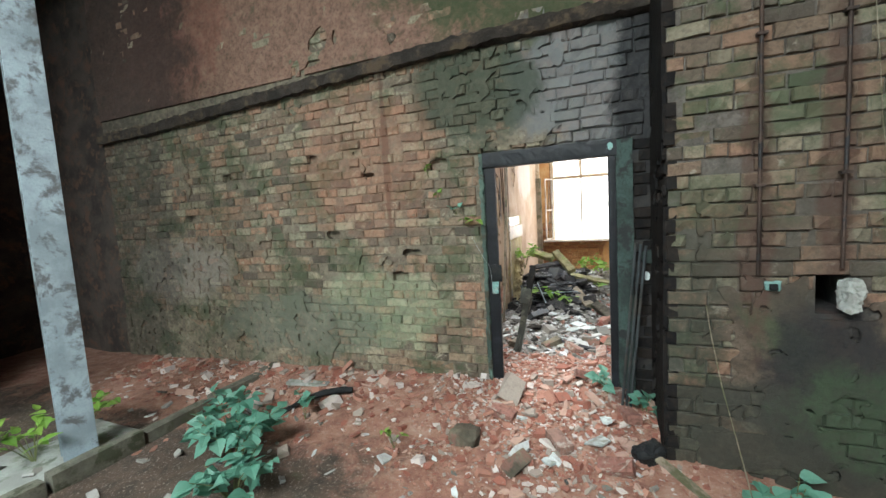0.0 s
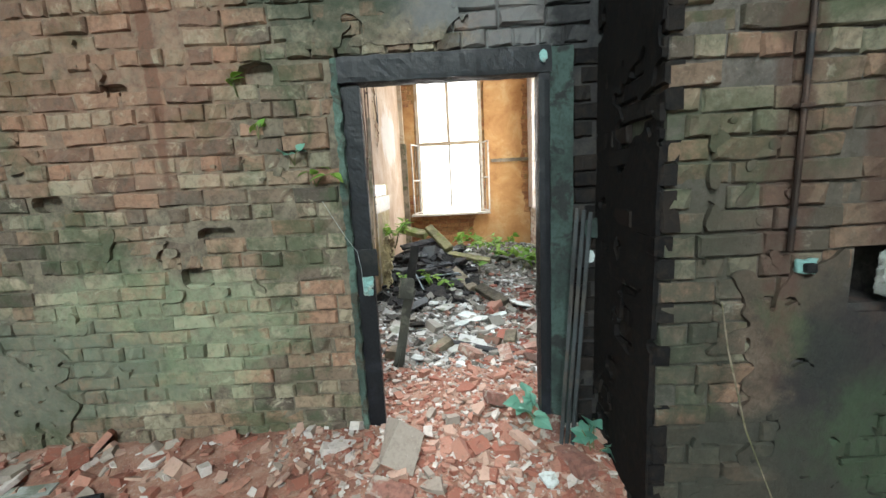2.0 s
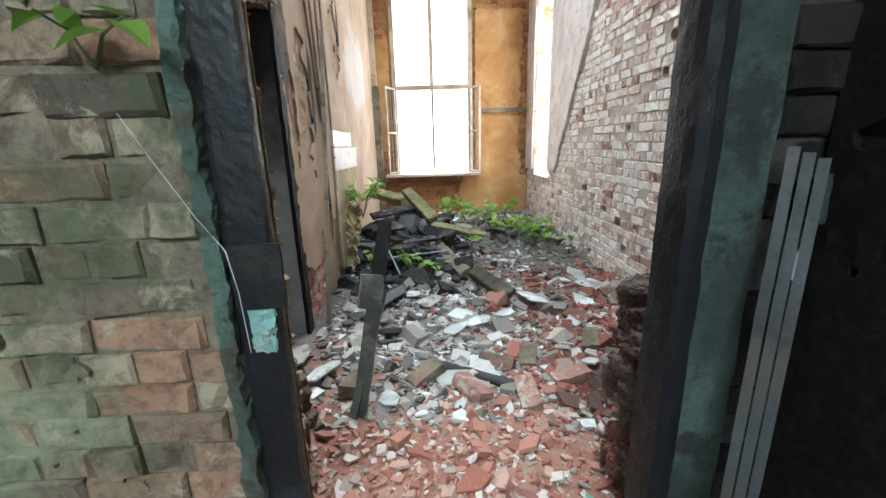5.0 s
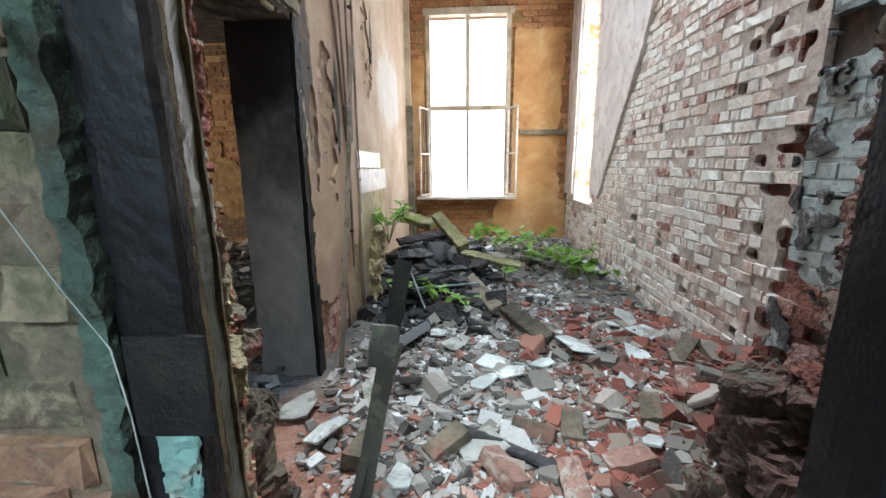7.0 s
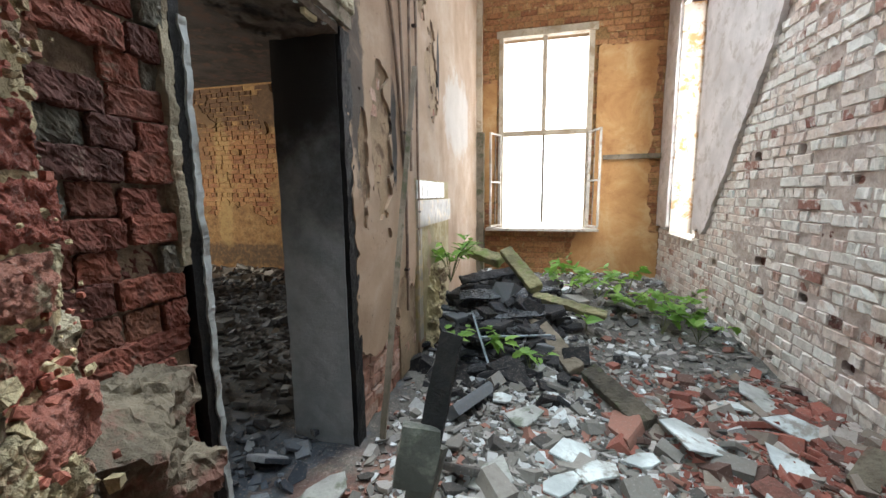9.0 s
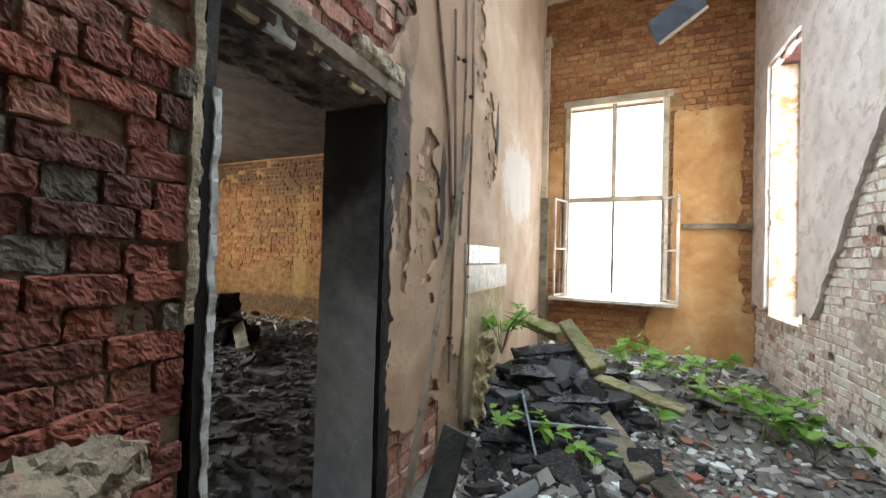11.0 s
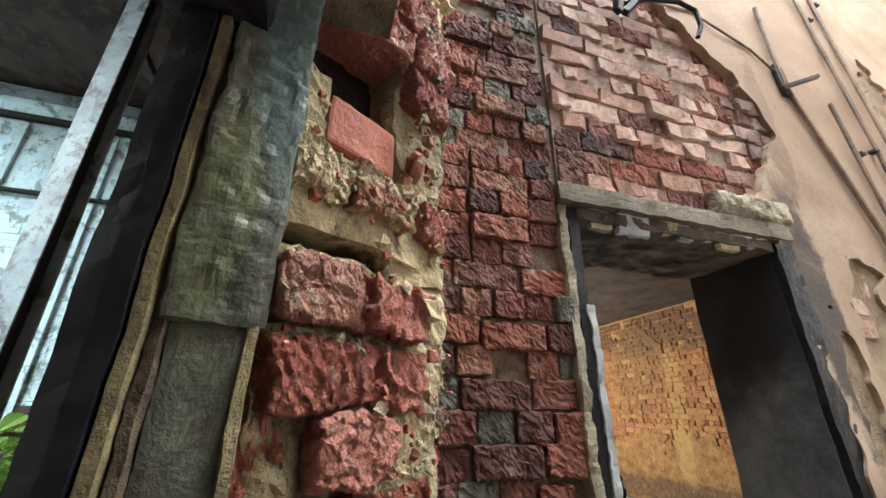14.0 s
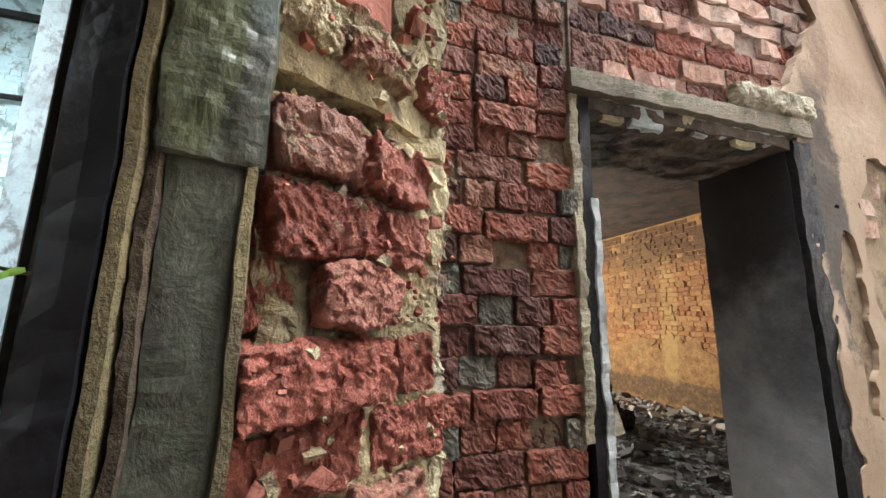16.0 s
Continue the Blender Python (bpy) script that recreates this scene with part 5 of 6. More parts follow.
def hall_litter():
    p = thing("pipe_offcut", -2.35, 2.75, 0, "bent black plastic pipe lying on the rubble", "pipe")
    p.matrix_basis = Matrix()
    part("run", tube([(x, y, level(x, y) + dz) for x, y, dz in ((-2.62, 2.58, 0.02), (-2.5, 2.68, 0.06), (-2.35, 2.8, 0.085), (-2.2, 2.9, 0.075), (-2.12, 2.93, 0.06))], 0.028, 9), MAT["iron"], p)
    b = thing("board", -2.7, 3.0, level(-2.7, 3.0), "grey weathered board lying by the wall", "board", turn=(3, 2, 12))
    part("board", boxed((-0.22, 0.22, -0.04, 0.04, 0.0, 0.03), bevel=0.005, cuts=10, rough=0.006), MAT["concrete"], b)
    s = thing("rubber_scrap", 0.30, 2.70, level(0.3, 2.7), "crumpled black rubber scrap on the rubble", "scrap", turn=(10, -12, 30))
    part("scrap", boxed((-0.09, 0.09, -0.06, 0.06, -0.01, 0.10), bevel=0.03, cuts=9, rough=0.03, seed=5), MAT["iron"], s)
    w = thing("board", 0.45, 2.56, level(0.45, 2.56) + 0.03, "split pale plank end on the rubble", "board", turn=(0, 14, -42))
    part("board", boxed((-0.17, 0.17, -0.025, 0.025, -0.012, 0.012), bevel=0.003, cuts=10, rough=0.006), MAT["wood"], w)
    st = thing("stone", -0.92, 2.6, level(-0.92, 2.6) + 0.02, "mossy dark round stone in the rubble", "stone")
    part("stone", boxed((-0.11, 0.11, -0.09, 0.09, -0.06, 0.07), bevel=0.05, cuts=7, rough=0.03, seed=1), MAT["stub"], st)


hall_litter()


# ---------------------------------------------------------------- the room's things
def room_steel():
    b = thing("steel_beam", 0, 7.42, 4.82, "rusty steel beam across the broken roof edge", "beam")
    part("flange", boxed((LW - 0.2, RW + 0.2, -0.09, 0.09, -0.175, -0.155), bevel=0.003), MAT["steel"], b)
    part("flange", boxed((LW - 0.2, RW + 0.2, -0.09, 0.09, 0.155, 0.175), bevel=0.003), MAT["steel"], b)
    part("web", boxed((LW - 0.2, RW + 0.2, -0.007, 0.007, -0.155, 0.155)), MAT["steel"], b)
    for x in (-0.6, 0.5):
        part("bolt", boxed((x - 0.015, x + 0.015, -0.11, -0.01, -0.215, -0.176), bevel=0.004), MAT["steel"], b)
    c = thing("corner_post", -1.32, 9.5, -0.05, "pale painted timber post boxed into the corner", "post")
    part("post", boxed((-0.05, 0.055, -0.06, 0.06, 2.3, 4.62), bevel=0.008, cuts=16, rough=0.006), MAT["pale_wood"], c)
    part("foot", boxed((-0.055, 0.085, -0.09, 0.08, 0, 2.3), bevel=0.008, cuts=16, rough=0.006), MAT["wood"], c)
    part("cap", boxed((-0.055, 0.085, -0.09, 0.08, 4.6, 4.7), bevel=0.01, cuts=6, rough=0.008), MAT["pale_wood"], c)
    h = thing("hanging_panel", 0.2, 8.0, 3.82, "blue-grey board dangling from the ceiling on a wire", "panel", turn=(20, -38, 12))
    part("board", boxed((-0.28, 0.28, -0.02, 0.02, -0.12, 0.12), bevel=0.005, cuts=8, rough=0.02), MAT["panel_blue"], h)
    part("edge", boxed((-0.28, 0.28, -0.028, -0.021, -0.135, -0.1), bevel=0.003, cuts=8, rough=0.01), MAT["pale_wood"], h, "torn pale edge")
    w = thing("wire", 0.4, 8.0, 4.0, "thin wire hanging from the ceiling", "wire")
    w.matrix_basis = Matrix()
    part("run", tube([(0.41, 8.0, 3.99), (0.44, 8.02, 4.3), (0.40, 8.05, 4.7), (0.45, 8.1, 5.24)], 0.008, 5), MAT["iron"], w)
    k = thing("shelf_rail", 0.85, 9.56, 1.83, "grey timber rail fixed to the ochre wall", "rail")
    part("rail", boxed((-0.36, 0.40, -0.04, 0.03, -0.035, 0.035), bevel=0.006, cuts=8, rough=0.006), MAT["wood"], k)


room_steel()


def wall_pipes():
    for y, z0, z1 in ((5.98, 0.5, 3.0), (6.28, 0.9, 4.2), (6.12, 1.5, 4.0)):
        p = thing("conduit", LW + 0.045, y, 0, "thin brown conduit clipped to the scorched plaster", "pipe", "conduits on the plaster wall")
        part("run", tube([(0, 0, z0), (0.004, 0.015, (z0 + z1) / 2), (0, -0.06, z1)], 0.011, 7), MAT["conduit"], p)
        for z in (z0 + 0.3, (z0 + z1) / 2, z1 - 0.3):
            part("clip", boxed((-0.03, 0.014, -0.02, 0.02, z - 0.008, z + 0.008), bevel=0.002), MAT["steel"], p)
    p = thing("conduit", LW + 0.045, 5.6, 3.0, "thin brown conduit slanting across the plaster", "pipe", "conduits on the plaster wall")
    part("run", tube([(0, 0.03, 0.6), (0, 0.0, 0.02), (0, 0.25, -0.75), (0, 0.38, -1.5)], 0.012, 7), MAT["conduit"], p)
    b = thing("wall_bracket", LW + 0.05, 5.6, 3.02, "rusty iron bracket with crossed bars", "bracket")
    part("plate", boxed((-0.02, 0.0, -0.03, 0.03, -0.06, 0.14), bevel=0.003), MAT["steel"], b)
    part("arm", bar_between((0, -0.05, -0.03), (0.05, 0.18, 0.07), 0.025, 0.02), MAT["steel"], b)
    t = thing("cut_cable", LW + 0.04, 4.9, 3.2, "stiff black cable looping out of the wall", "cable")
    part("run", tube([(0, -0.25, 0.02), (0.03, -0.1, 0.07), (0.05, 0.05, 0.09), (0.06, 0.13, 0.05), (0.06, 0.13, -0.05), (0.05, 0.1, -0.12)], 0.011, 7), MAT["iron"], t)
    part("stub", bar_between((0, -0.24, -0.04), (0.07, -0.05, 0.2), 0.03, 0.03), MAT["char"], t)
    part("stub", bar_between((0, -0.28, -0.05), (0.06, -0.26, 0.22), 0.04, 0.03), MAT["char"], t)
    w = thing("thin_cable", LW + 0.04, 5.2, 3.3, "thin beige cable strung across the plaster", "cable")
    part("run", tube([(0, -0.45, 0.0), (0, -0.1, 0.05), (0, 0.25, -0.08), (0, 0.42, -0.22)], 0.006, 6), MAT["conduit"], w)
    s = thing("timber_batten", -1.25, 5.4, 0.1, "long weathered batten leaning on the plaster wall", "batten")
    s.matrix_basis = Matrix()
    part("batten", bar_between((-1.2, 5.14, 0.05), (-1.305, 6.2, 2.24), 0.035, 0.022, 20, 0.006), MAT["wood"], s)


MAT["conduit"] = surface("brown_conduit", (0.25, 0.18, 0.13), 0.3, 0.6, 0, 60, (0.12, 0.08, 0.06), 0.3)
wall_pipes()


def tile_panel():
    t = thing("tile_panel", LW + 0.03, 6.75, 0.9, "remains of a cream tiled splashback on the plaster", "tiles")
    rng = random.Random(4)
    part("backing", boxed((-0.02, 0.004, -0.5, 0.62, -0.75, 0.55), cuts=30, rough=0.006), MAT["yellowed"], t, "yellowed plaster panel")
    part("ledge_board", boxed((0.0, 0.022, -0.5, 0.66, 0.17, 0.385), bevel=0.005, cuts=30, rough=0.006), MAT["tile"], t, "pale painted board under the tiles")
    part("batten", boxed((0.0, 0.02, -0.5, -0.40, -0.75, 0.16), bevel=0.004, cuts=30, rough=0.006), MAT["tile"], t, "pale painted upright batten")
    me = None
    for i in range(6):
        if me is None:
            ob = part("tile", boxed((0.0, 0.012, 0.002, 0.146, 0.002, 0.146), bevel=0.003), MAT["glaze"], t, "glazed white tile")
            me = ob.data
        else:
            ob = under(new("tile", me), t)
        ob.matrix_basis = pose(0.004 + rng.uniform(0, 0.003), -0.5 + i * 0.15, 0.395, rng.gauss(0, 0.6), rng.gauss(0, 0.5), 0)


MAT["yellowed"] = surface("yellowed_plaster", (0.42, 0.36, 0.22), 0.25, 0.85, 0, 40, (0.34, 0.27, 0.12), 0.5)
MAT["glaze"] = surface("glazed_white_tile", (0.55, 0.56, 0.54), 0.12, 0.3, 0, 20, (0.42, 0.38, 0.3), 0.1)
tile_panel()


def iron_post():
    p = thing("iron_post", -0.8, 4.2, 0, "dark broken iron post with a box bracket, leaning in the rubble", "post")
    p.matrix_basis = Matrix()
    lo, hi = Vector((-0.835, 4.15, -0.05)), Vector((-0.665, 4.43, 0.93))
    part("web", bar_between(lo, lo.lerp(hi, 0.64), 0.075, 0.016, 16, 0.004, spin=0.3), MAT["iron_grey"], p, "grey-green corroded channel")
    part("tip", bar_between(lo.lerp(hi, 0.64), hi, 0.072, 0.016, 12, 0.004, spin=0.3), MAT["iron"], p, "dark broken tip")
    part("flange", bar_between(lo + Vector((-0.03, -0.02, 0)), hi + Vector((-0.035, -0.02, -0.35)), 0.04, 0.05, 14, 0.005, spin=0.3), MAT["iron_grey"], p, "grey-green corroded channel")
    mid = lo.lerp(hi, 0.66)
    bm = bmesh.new()
    box(bm, -0.085, 0.03, -0.045, 0.02, -0.08, 0.085, 0.008, 8, 0.008, 3, Matrix.Translation(mid) @ pose(0, 0, 0, -14, 10, 15))
    part("bracket", bm, MAT["iron_grey"], p, "grey-green crumpled box bracket")


MAT["iron_grey"] = surface("grey_green_iron", (0.085, 0.095, 0.08), 0.3, 0.6, 0.1, 60, (0.16, 0.17, 0.14), 0.5)
iron_post()


def beam_thing(name, a, b, w, d, material, label, rough=0.012):
    t = thing(name, 0, 0, 0, label, "timber")
    t.matrix_basis = Matrix()
    part("timber", bar_between(a, b, w, d, 34, rough * 1.5, 0.012, 0.4), material, t)


MAT["rotten"] = surface("rotten_dark_wood", (0.065, 0.055, 0.04), 0.5, 0.9, 0, 30, (0.055, 0.065, 0.03), 1.0)
beam_thing("timber_beam", (-1.18, 7.65, 0.70), (-0.78, 7.45, 0.62), 0.14, 0.09, MAT["mossy_wood"], "mossy squared timber across the rubble heap")
beam_thing("timber_beam", (-0.74, 7.42, 0.74), (-0.42, 6.95, 0.46), 0.13, 0.09, MAT["mossy_wood"], "mossy squared timber sliding off the heap")
beam_thing("timber_beam", (-0.46, 6.72, 0.27), (-0.13, 6.18, 0.05), 0.13, 0.10, MAT["wood"], "rotten grey beam in the charred debris")
beam_thing("timber_beam", (-0.06, 6.06, 0.11), (0.2, 5.6, 0.03), 0.13, 0.09, MAT["rotten"], "rotten mossy beam half sunk in the rubble")
beam_thing("timber_beam", (-0.45, 6.95, 0.40), (0.15, 6.75, 0.30), 0.10, 0.05, MAT["mossy_wood"], "mossy board under the brambles")
beam_thing("charred_board", (-1.1, 6.75, 0.42), (-0.5, 6.85, 0.44), 0.14, 0.02, MAT["slate"], "wet dark board in the burnt heap")
beam_thing("charred_board", (-0.95, 6.55, 0.30), (-0.35, 6.68, 0.34), 0.14, 0.02, MAT["slate"], "wet dark board in the burnt heap")
beam_thing("charred_board", (-0.9, 6.35, 0.18), (-0.38, 6.5, 0.24), 0.12, 0.02, MAT["slate"], "wet dark board in the burnt heap")
beam_thing("charred_board", (-1.12, 6.9, 0.52), (-0.65, 7.15, 0.58), 0.13, 0.025, MAT["char"], "charred board in the burnt heap")
beam_thing("charred_board", (-0.9, 6.02, 0.06), (-0.66, 6.06, 0.09), 0.09, 0.03, MAT["char"], "short charred board end")
beam_thing("thin_pipe", (-0.95, 6.55, 0.34), (-0.7, 5.95, 0.03), 0.02, 0.02, MAT["peel"], "pale blue-grey thin pipe in the debris", 0.002)
beam_thing("thin_pipe", (-0.85, 6.3, 0.21), (-0.3, 6.4, 0.23), 0.02, 0.02, MAT["peel"], "pale blue-grey thin pipe in the debris", 0.002)
beam_thing("charred_board", (-0.47, 4.62, 0.02), (0.1, 4.28, 0.025), 0.06, 0.03, MAT["char"], "charred batten in the rubble", 0.005)
heap_rng = random.Random(77)
for _ in range(14):
    hx, hy = heap_rng.uniform(-1.15, -0.35), heap_rng.uniform(6.25, 7.05)
    turn_, half = heap_rng.uniform(-0.7, 0.7), heap_rng.uniform(0.12, 0.3)
    hz = level(hx, hy) + heap_rng.uniform(0.02, 0.09)
    beam_thing("charred_board", (hx - half * math.cos(turn_), hy - half * math.sin(turn_), hz + heap_rng.uniform(-0.05, 0.05)), (hx + half * math.cos(turn_), hy + half * math.sin(turn_), hz), heap_rng.uniform(0.05, 0.1), 0.025, MAT["char" if heap_rng.random() < 0.6 else "slate"], "broken charred board on the burnt heap")
beam_thing("plasterboard", (-1.3, 6.45, 0.05), (-1.2, 6.5, 0.72), 0.22, 0.03, MAT["lime"], "yellowed broken plasterboard against the wall", 0.03)
beam_thing("timber_board", (-5.6, 7.75, 0.38), (-4.75, 7.2, 0.06), 0.16, 0.04, MAT["concrete"], "pale ash-covered board on the burnt debris")
debris = thing("charred_debris", -5.6, 7.5, 0.0, "black heap of charred furniture remains", "debris")
for k, (dx, dy, dz, w, h) in enumerate(((0, 0, 0.15, 0.6, 0.35), (-0.4, 0.1, 0.28, 0.5, 0.5), (0.25, 0.1, 0.1, 0.45, 0.25), (-0.15, 0.15, 0.5, 0.25, 0.3))):
    part("lump", boxed((dx - w / 2, dx + w / 2, dy - 0.2, dy + 0.2, dz - h / 2, dz + h / 2), bevel=0.06, cuts=14, rough=0.08, seed=k), MAT["char"], debris)
beam_thing("timber_beam", (-2.2, 4.3, 2.55), (-6.5, 7.2, 2.5), 0.14, 0.14, MAT["char"], "charred ceiling joist over the burnt room")
beam_thing("shelf_bracket", (-3.2, 9.5, 1.95), (-3.9, 9.52, 1.97), 0.07, 0.08, MAT["pale_wood"], "pale broken timber rail on the scorched wall", 0.004)


def chip_shape(rng, r, thick, sides=7):
    """An irregular flat flake."""
    pts = []
    for k in range(sides):
        a = 2 * math.pi * (k + rng.uniform(-0.25, 0.25)) / sides
        q = r * (rng.uniform(0.85, 1.1) + 0.22 * math.sin(2 * a + r * 90) + 0.12 * math.sin(3 * a + r * 50))
        pts.append((q * math.cos(a) * 1.25, q * math.sin(a) * 0.85))
    v = [(x * 0.96, y * 0.96, 0) for x, y in pts] + [(x, y, thick * 0.7) for x, y in pts] + [(x * 0.965, y * 0.965, thick) for x, y in pts]
    f = [tuple(range(sides))[::-1], tuple(range(2 * sides, 3 * sides))]
    for o in (0, sides):
        f += [(o + k, o + (k + 1) % sides, o + sides + (k + 1) % sides, o + sides + k) for k in range(sides)]
    return v, f


MAT["loose_red"] = brick_material("dusty_loose_brick", [(0.0, (0.15, 0.06, 0.045)), (0.5, (0.25, 0.11, 0.085)), (1.0, (0.3, 0.22, 0.18))], False, (0.36, 0.33, 0.29), 0.22)


def plaster_slabs():
    rng = random.Random(8)
    spots = [(0.40, 5.52, 0.2), (0.93, 6.0, 0.15), (0.75, 5.85, 0.08), (-0.47, 5.55, 0.10), (-0.24, 5.28, 0.11), (-0.12, 5.16, 0.09), (-0.30, 5.02, 0.08), (-0.33, 4.5, 0.13), (-1.10, 4.55, 0.10), (-1.32, 4.75, 0.11),
             (-0.69, 4.28, 0.08), (-0.95, 4.9, 0.09), (-0.6, 5.0, 0.12), (0.72, 5.3, 0.10), (0.55, 5.05, 0.09), (-0.35, 5.75, 0.06), (-0.62, 5.72, 0.06), (0.1, 5.3, 0.07), (0.9, 5.6, 0.11), (0.45, 4.5, 0.07), (0.0, 2.75, 0.07), (-0.3, 2.5, 0.045), (0.05, 2.95, 0.05), (-0.55, 2.85, 0.03)]
    for x, y, r in spots:
        z = level(x, y)
        t = thing("plaster_slab", x, y, z + 0.04, "broken flat piece of pale plaster on the rubble", "plaster piece", "plaster pieces on the rubble", turn=(rng.gauss(0, 7), rng.gauss(0, 7), rng.uniform(0, 360)))
        under(new("slab", mesh_of("slab", *chip_shape(rng, r, 0.014, rng.choice((5, 6, 7))), MAT["plaster_chip"] if rng.random() < 0.75 else MAT["concrete"])), t)
    me = [rough_brick_mesh(0.215, 0.07, 0.105, 40 + i, 0.006, 6) for i in range(4)]
    for m_, k in zip(me, ("loose_red", "stub", "stub", "loose_red")):
        m_.materials.append(MAT[k])
    for x, y, k in ((-0.07, 4.62, 1), (0.12, 4.65, 1), (-0.25, 4.32, 3), (0.03, 4.25, 0), (0.3, 4.4, 0), (0.55, 4.75, 2), (0.8, 4.9, 0), (-0.5, 4.5, 2), (0.15, 3.3, 3), (0.2, 3.05, 3), (-0.15, 3.55, 0), (0.6, 5.1, 0), (-0.25, 2.7, 3), (-0.5, 2.45, 2), (0.1, 2.55, 0), (-0.7, 2.9, 0), (0.95, 5.2, 2), (-0.9, 4.45, 2)):
        t = thing("loose_brick", x, y, level(x, y) + 0.03, "chipped loose brick lying in the rubble", "brick", "loose bricks in the rubble", turn=(rng.gauss(0, 14), rng.gauss(0, 14), rng.uniform(0, 360)))
        under(new("block", me[k]), t)


plaster_slabs()


MAT["rubble_dark"] = rubble_material("dark_red_rubble", [(0.0, (0.16, 0.05, 0.035)), (0.3, (0.26, 0.09, 0.065)), (0.55, (0.09, 0.05, 0.04)), (0.7, (0.2, 0.17, 0.14)), (0.88, (0.36, 0.33, 0.3))])


def scatter(name, count, place, size, material, label, seed, flat=0.5):
    """Countless broken pieces lying on the ground, one mesh."""
    rng = random.Random(seed)
    verts, faces = [], []
    for _ in range(count):
        x, y = place(rng)
        r = size * rng.lognormvariate(0, 0.5)
        if rng.random() < flat:
            v, f = chip_shape(rng, r, r * 0.35, 5)
        else:
            a, b, c = r, r * rng.uniform(0.5, 0.9), r * rng.uniform(0.35, 0.7)
            v = [(sx * a * rng.uniform(0.6, 1), sy * b * rng.uniform(0.6, 1), sz * c * rng.uniform(0.6, 1)) for sz in (-1, 1) for sy in (-1, 1) for sx in (-1, 1)]
            f = [(0, 2, 3, 1), (4, 5, 7, 6), (0, 1, 5, 4), (2, 6, 7, 3), (0, 4, 6, 2), (1, 3, 7, 5)]
        m = pose(x, y, level(x, y) + r * rng.uniform(0, 0.35), rng.gauss(0, 18), rng.gauss(0, 18), rng.uniform(0, 360))
        o = len(verts)
        verts += [m @ Vector(p) for p in v]
        faces += [tuple(i + o for i in q) for q in f]
    tagged(new(name, mesh_of(name, verts, faces, material)), label, "rubble", kind="stuff")


scatter("brick_rubble", 5200, lambda r: (r.triangular(-1.5, 0.7, -0.3), r.triangular(1.9, 4.6, 3.2)), 0.0125, MAT["rubble_red"], "crushed red brick and mortar chips in the doorway", 1)
scatter("brick_rubble", 1200, lambda r: (r.uniform(-5.5, 0.4), 3.3 - abs(r.gauss(0, 0.45))), 0.022, MAT["rubble_red"], "red brick chips along the wall foot", 2)
scatter("brick_rubble", 6000, lambda r: (r.triangular(-0.1, 1.29, 1.2), r.triangular(3.9, 6.5, 4.8)), 0.02, MAT["rubble_dark"], "heap of broken red brick at the wall foot", 3)
scatter("mortar_rubble", 8500, lambda r: (r.triangular(-1.33, 1.27, -0.6), r.triangular(3.95, 7.0, 5.1)), 0.0165, MAT["rubble_grey"], "grey rubble of mortar, plaster and brick on the floor", 4)
scatter("mortar_rubble", 1300, lambda r: (r.uniform(-1.33, 1.27), r.uniform(6.4, 9.5)), 0.026, MAT["rubble_grey"], "grey rubble at the far end of the room", 5)
scatter("charred_rubble", 1100, lambda r: (r.gauss(-0.72, 0.28), r.gauss(6.65, 0.4)), 0.045, MAT["rubble_black"], "black charred fragments and slates on the heap", 6, 0.8)
scatter("charred_rubble", 8000, lambda r: (r.uniform(-7.5, -1.5), r.uniform(4.2, 9.4)), 0.022, MAT["rubble_skylit"], "black burnt debris on the floor", 7, 0.6)
scatter("ash_rubble", 1500, lambda r: (r.uniform(-9.0, -1.9), 9.55 - abs(r.gauss(0, 0.5))), 0.04, MAT["rubble_grey"], "pale dusty rubble along the foot of the burnt room's wall", 9)
scatter("litter", 260, lambda r: (r.uniform(-4.5, 1.5), r.uniform(0.6, 2.6)), 0.025, MAT["rubble_grey"], "scattered chips and dead leaves on the earth", 8, 0.8)


# ---------------------------------------------------------------- plants
def leaf_mesh(name, material, length=1.0, width=0.7, lobes=False):
    rows = [(0.0, 0.03), (0.12, 0.62), (0.3, 1.0), (0.52, 0.86), (0.76, 0.45), (1.0, 0.02)]
    if lobes:
        rows = [(0.0, 0.03), (0.1, 0.75), (0.22, 0.55), (0.38, 1.0), (0.5, 0.6), (0.66, 0.7), (0.78, 0.35), (1.0, 0.02)]
    v, f = [], []
    for t, w in rows:
        for sgn in (-1, 0, 1):
            v.append((sgn * w * width / 2, t * length, (abs(sgn) * 0.10 * w - 0.28 * t * t) * length))
    for i in range(len(rows) - 1):
        for k in (0, 1):
            a = i * 3 + k
            f.append((a, a + 1, a + 4, a + 3))
    return mesh_of(name, v, f, material)


LEAF = {"broad": leaf_mesh("leaf", MAT["leaf"]), "lobed": leaf_mesh("leaf", MAT["leaf"], lobes=True), "teal": leaf_mesh("leaf", MAT["dark_leaf"], 1.0, 0.85)}


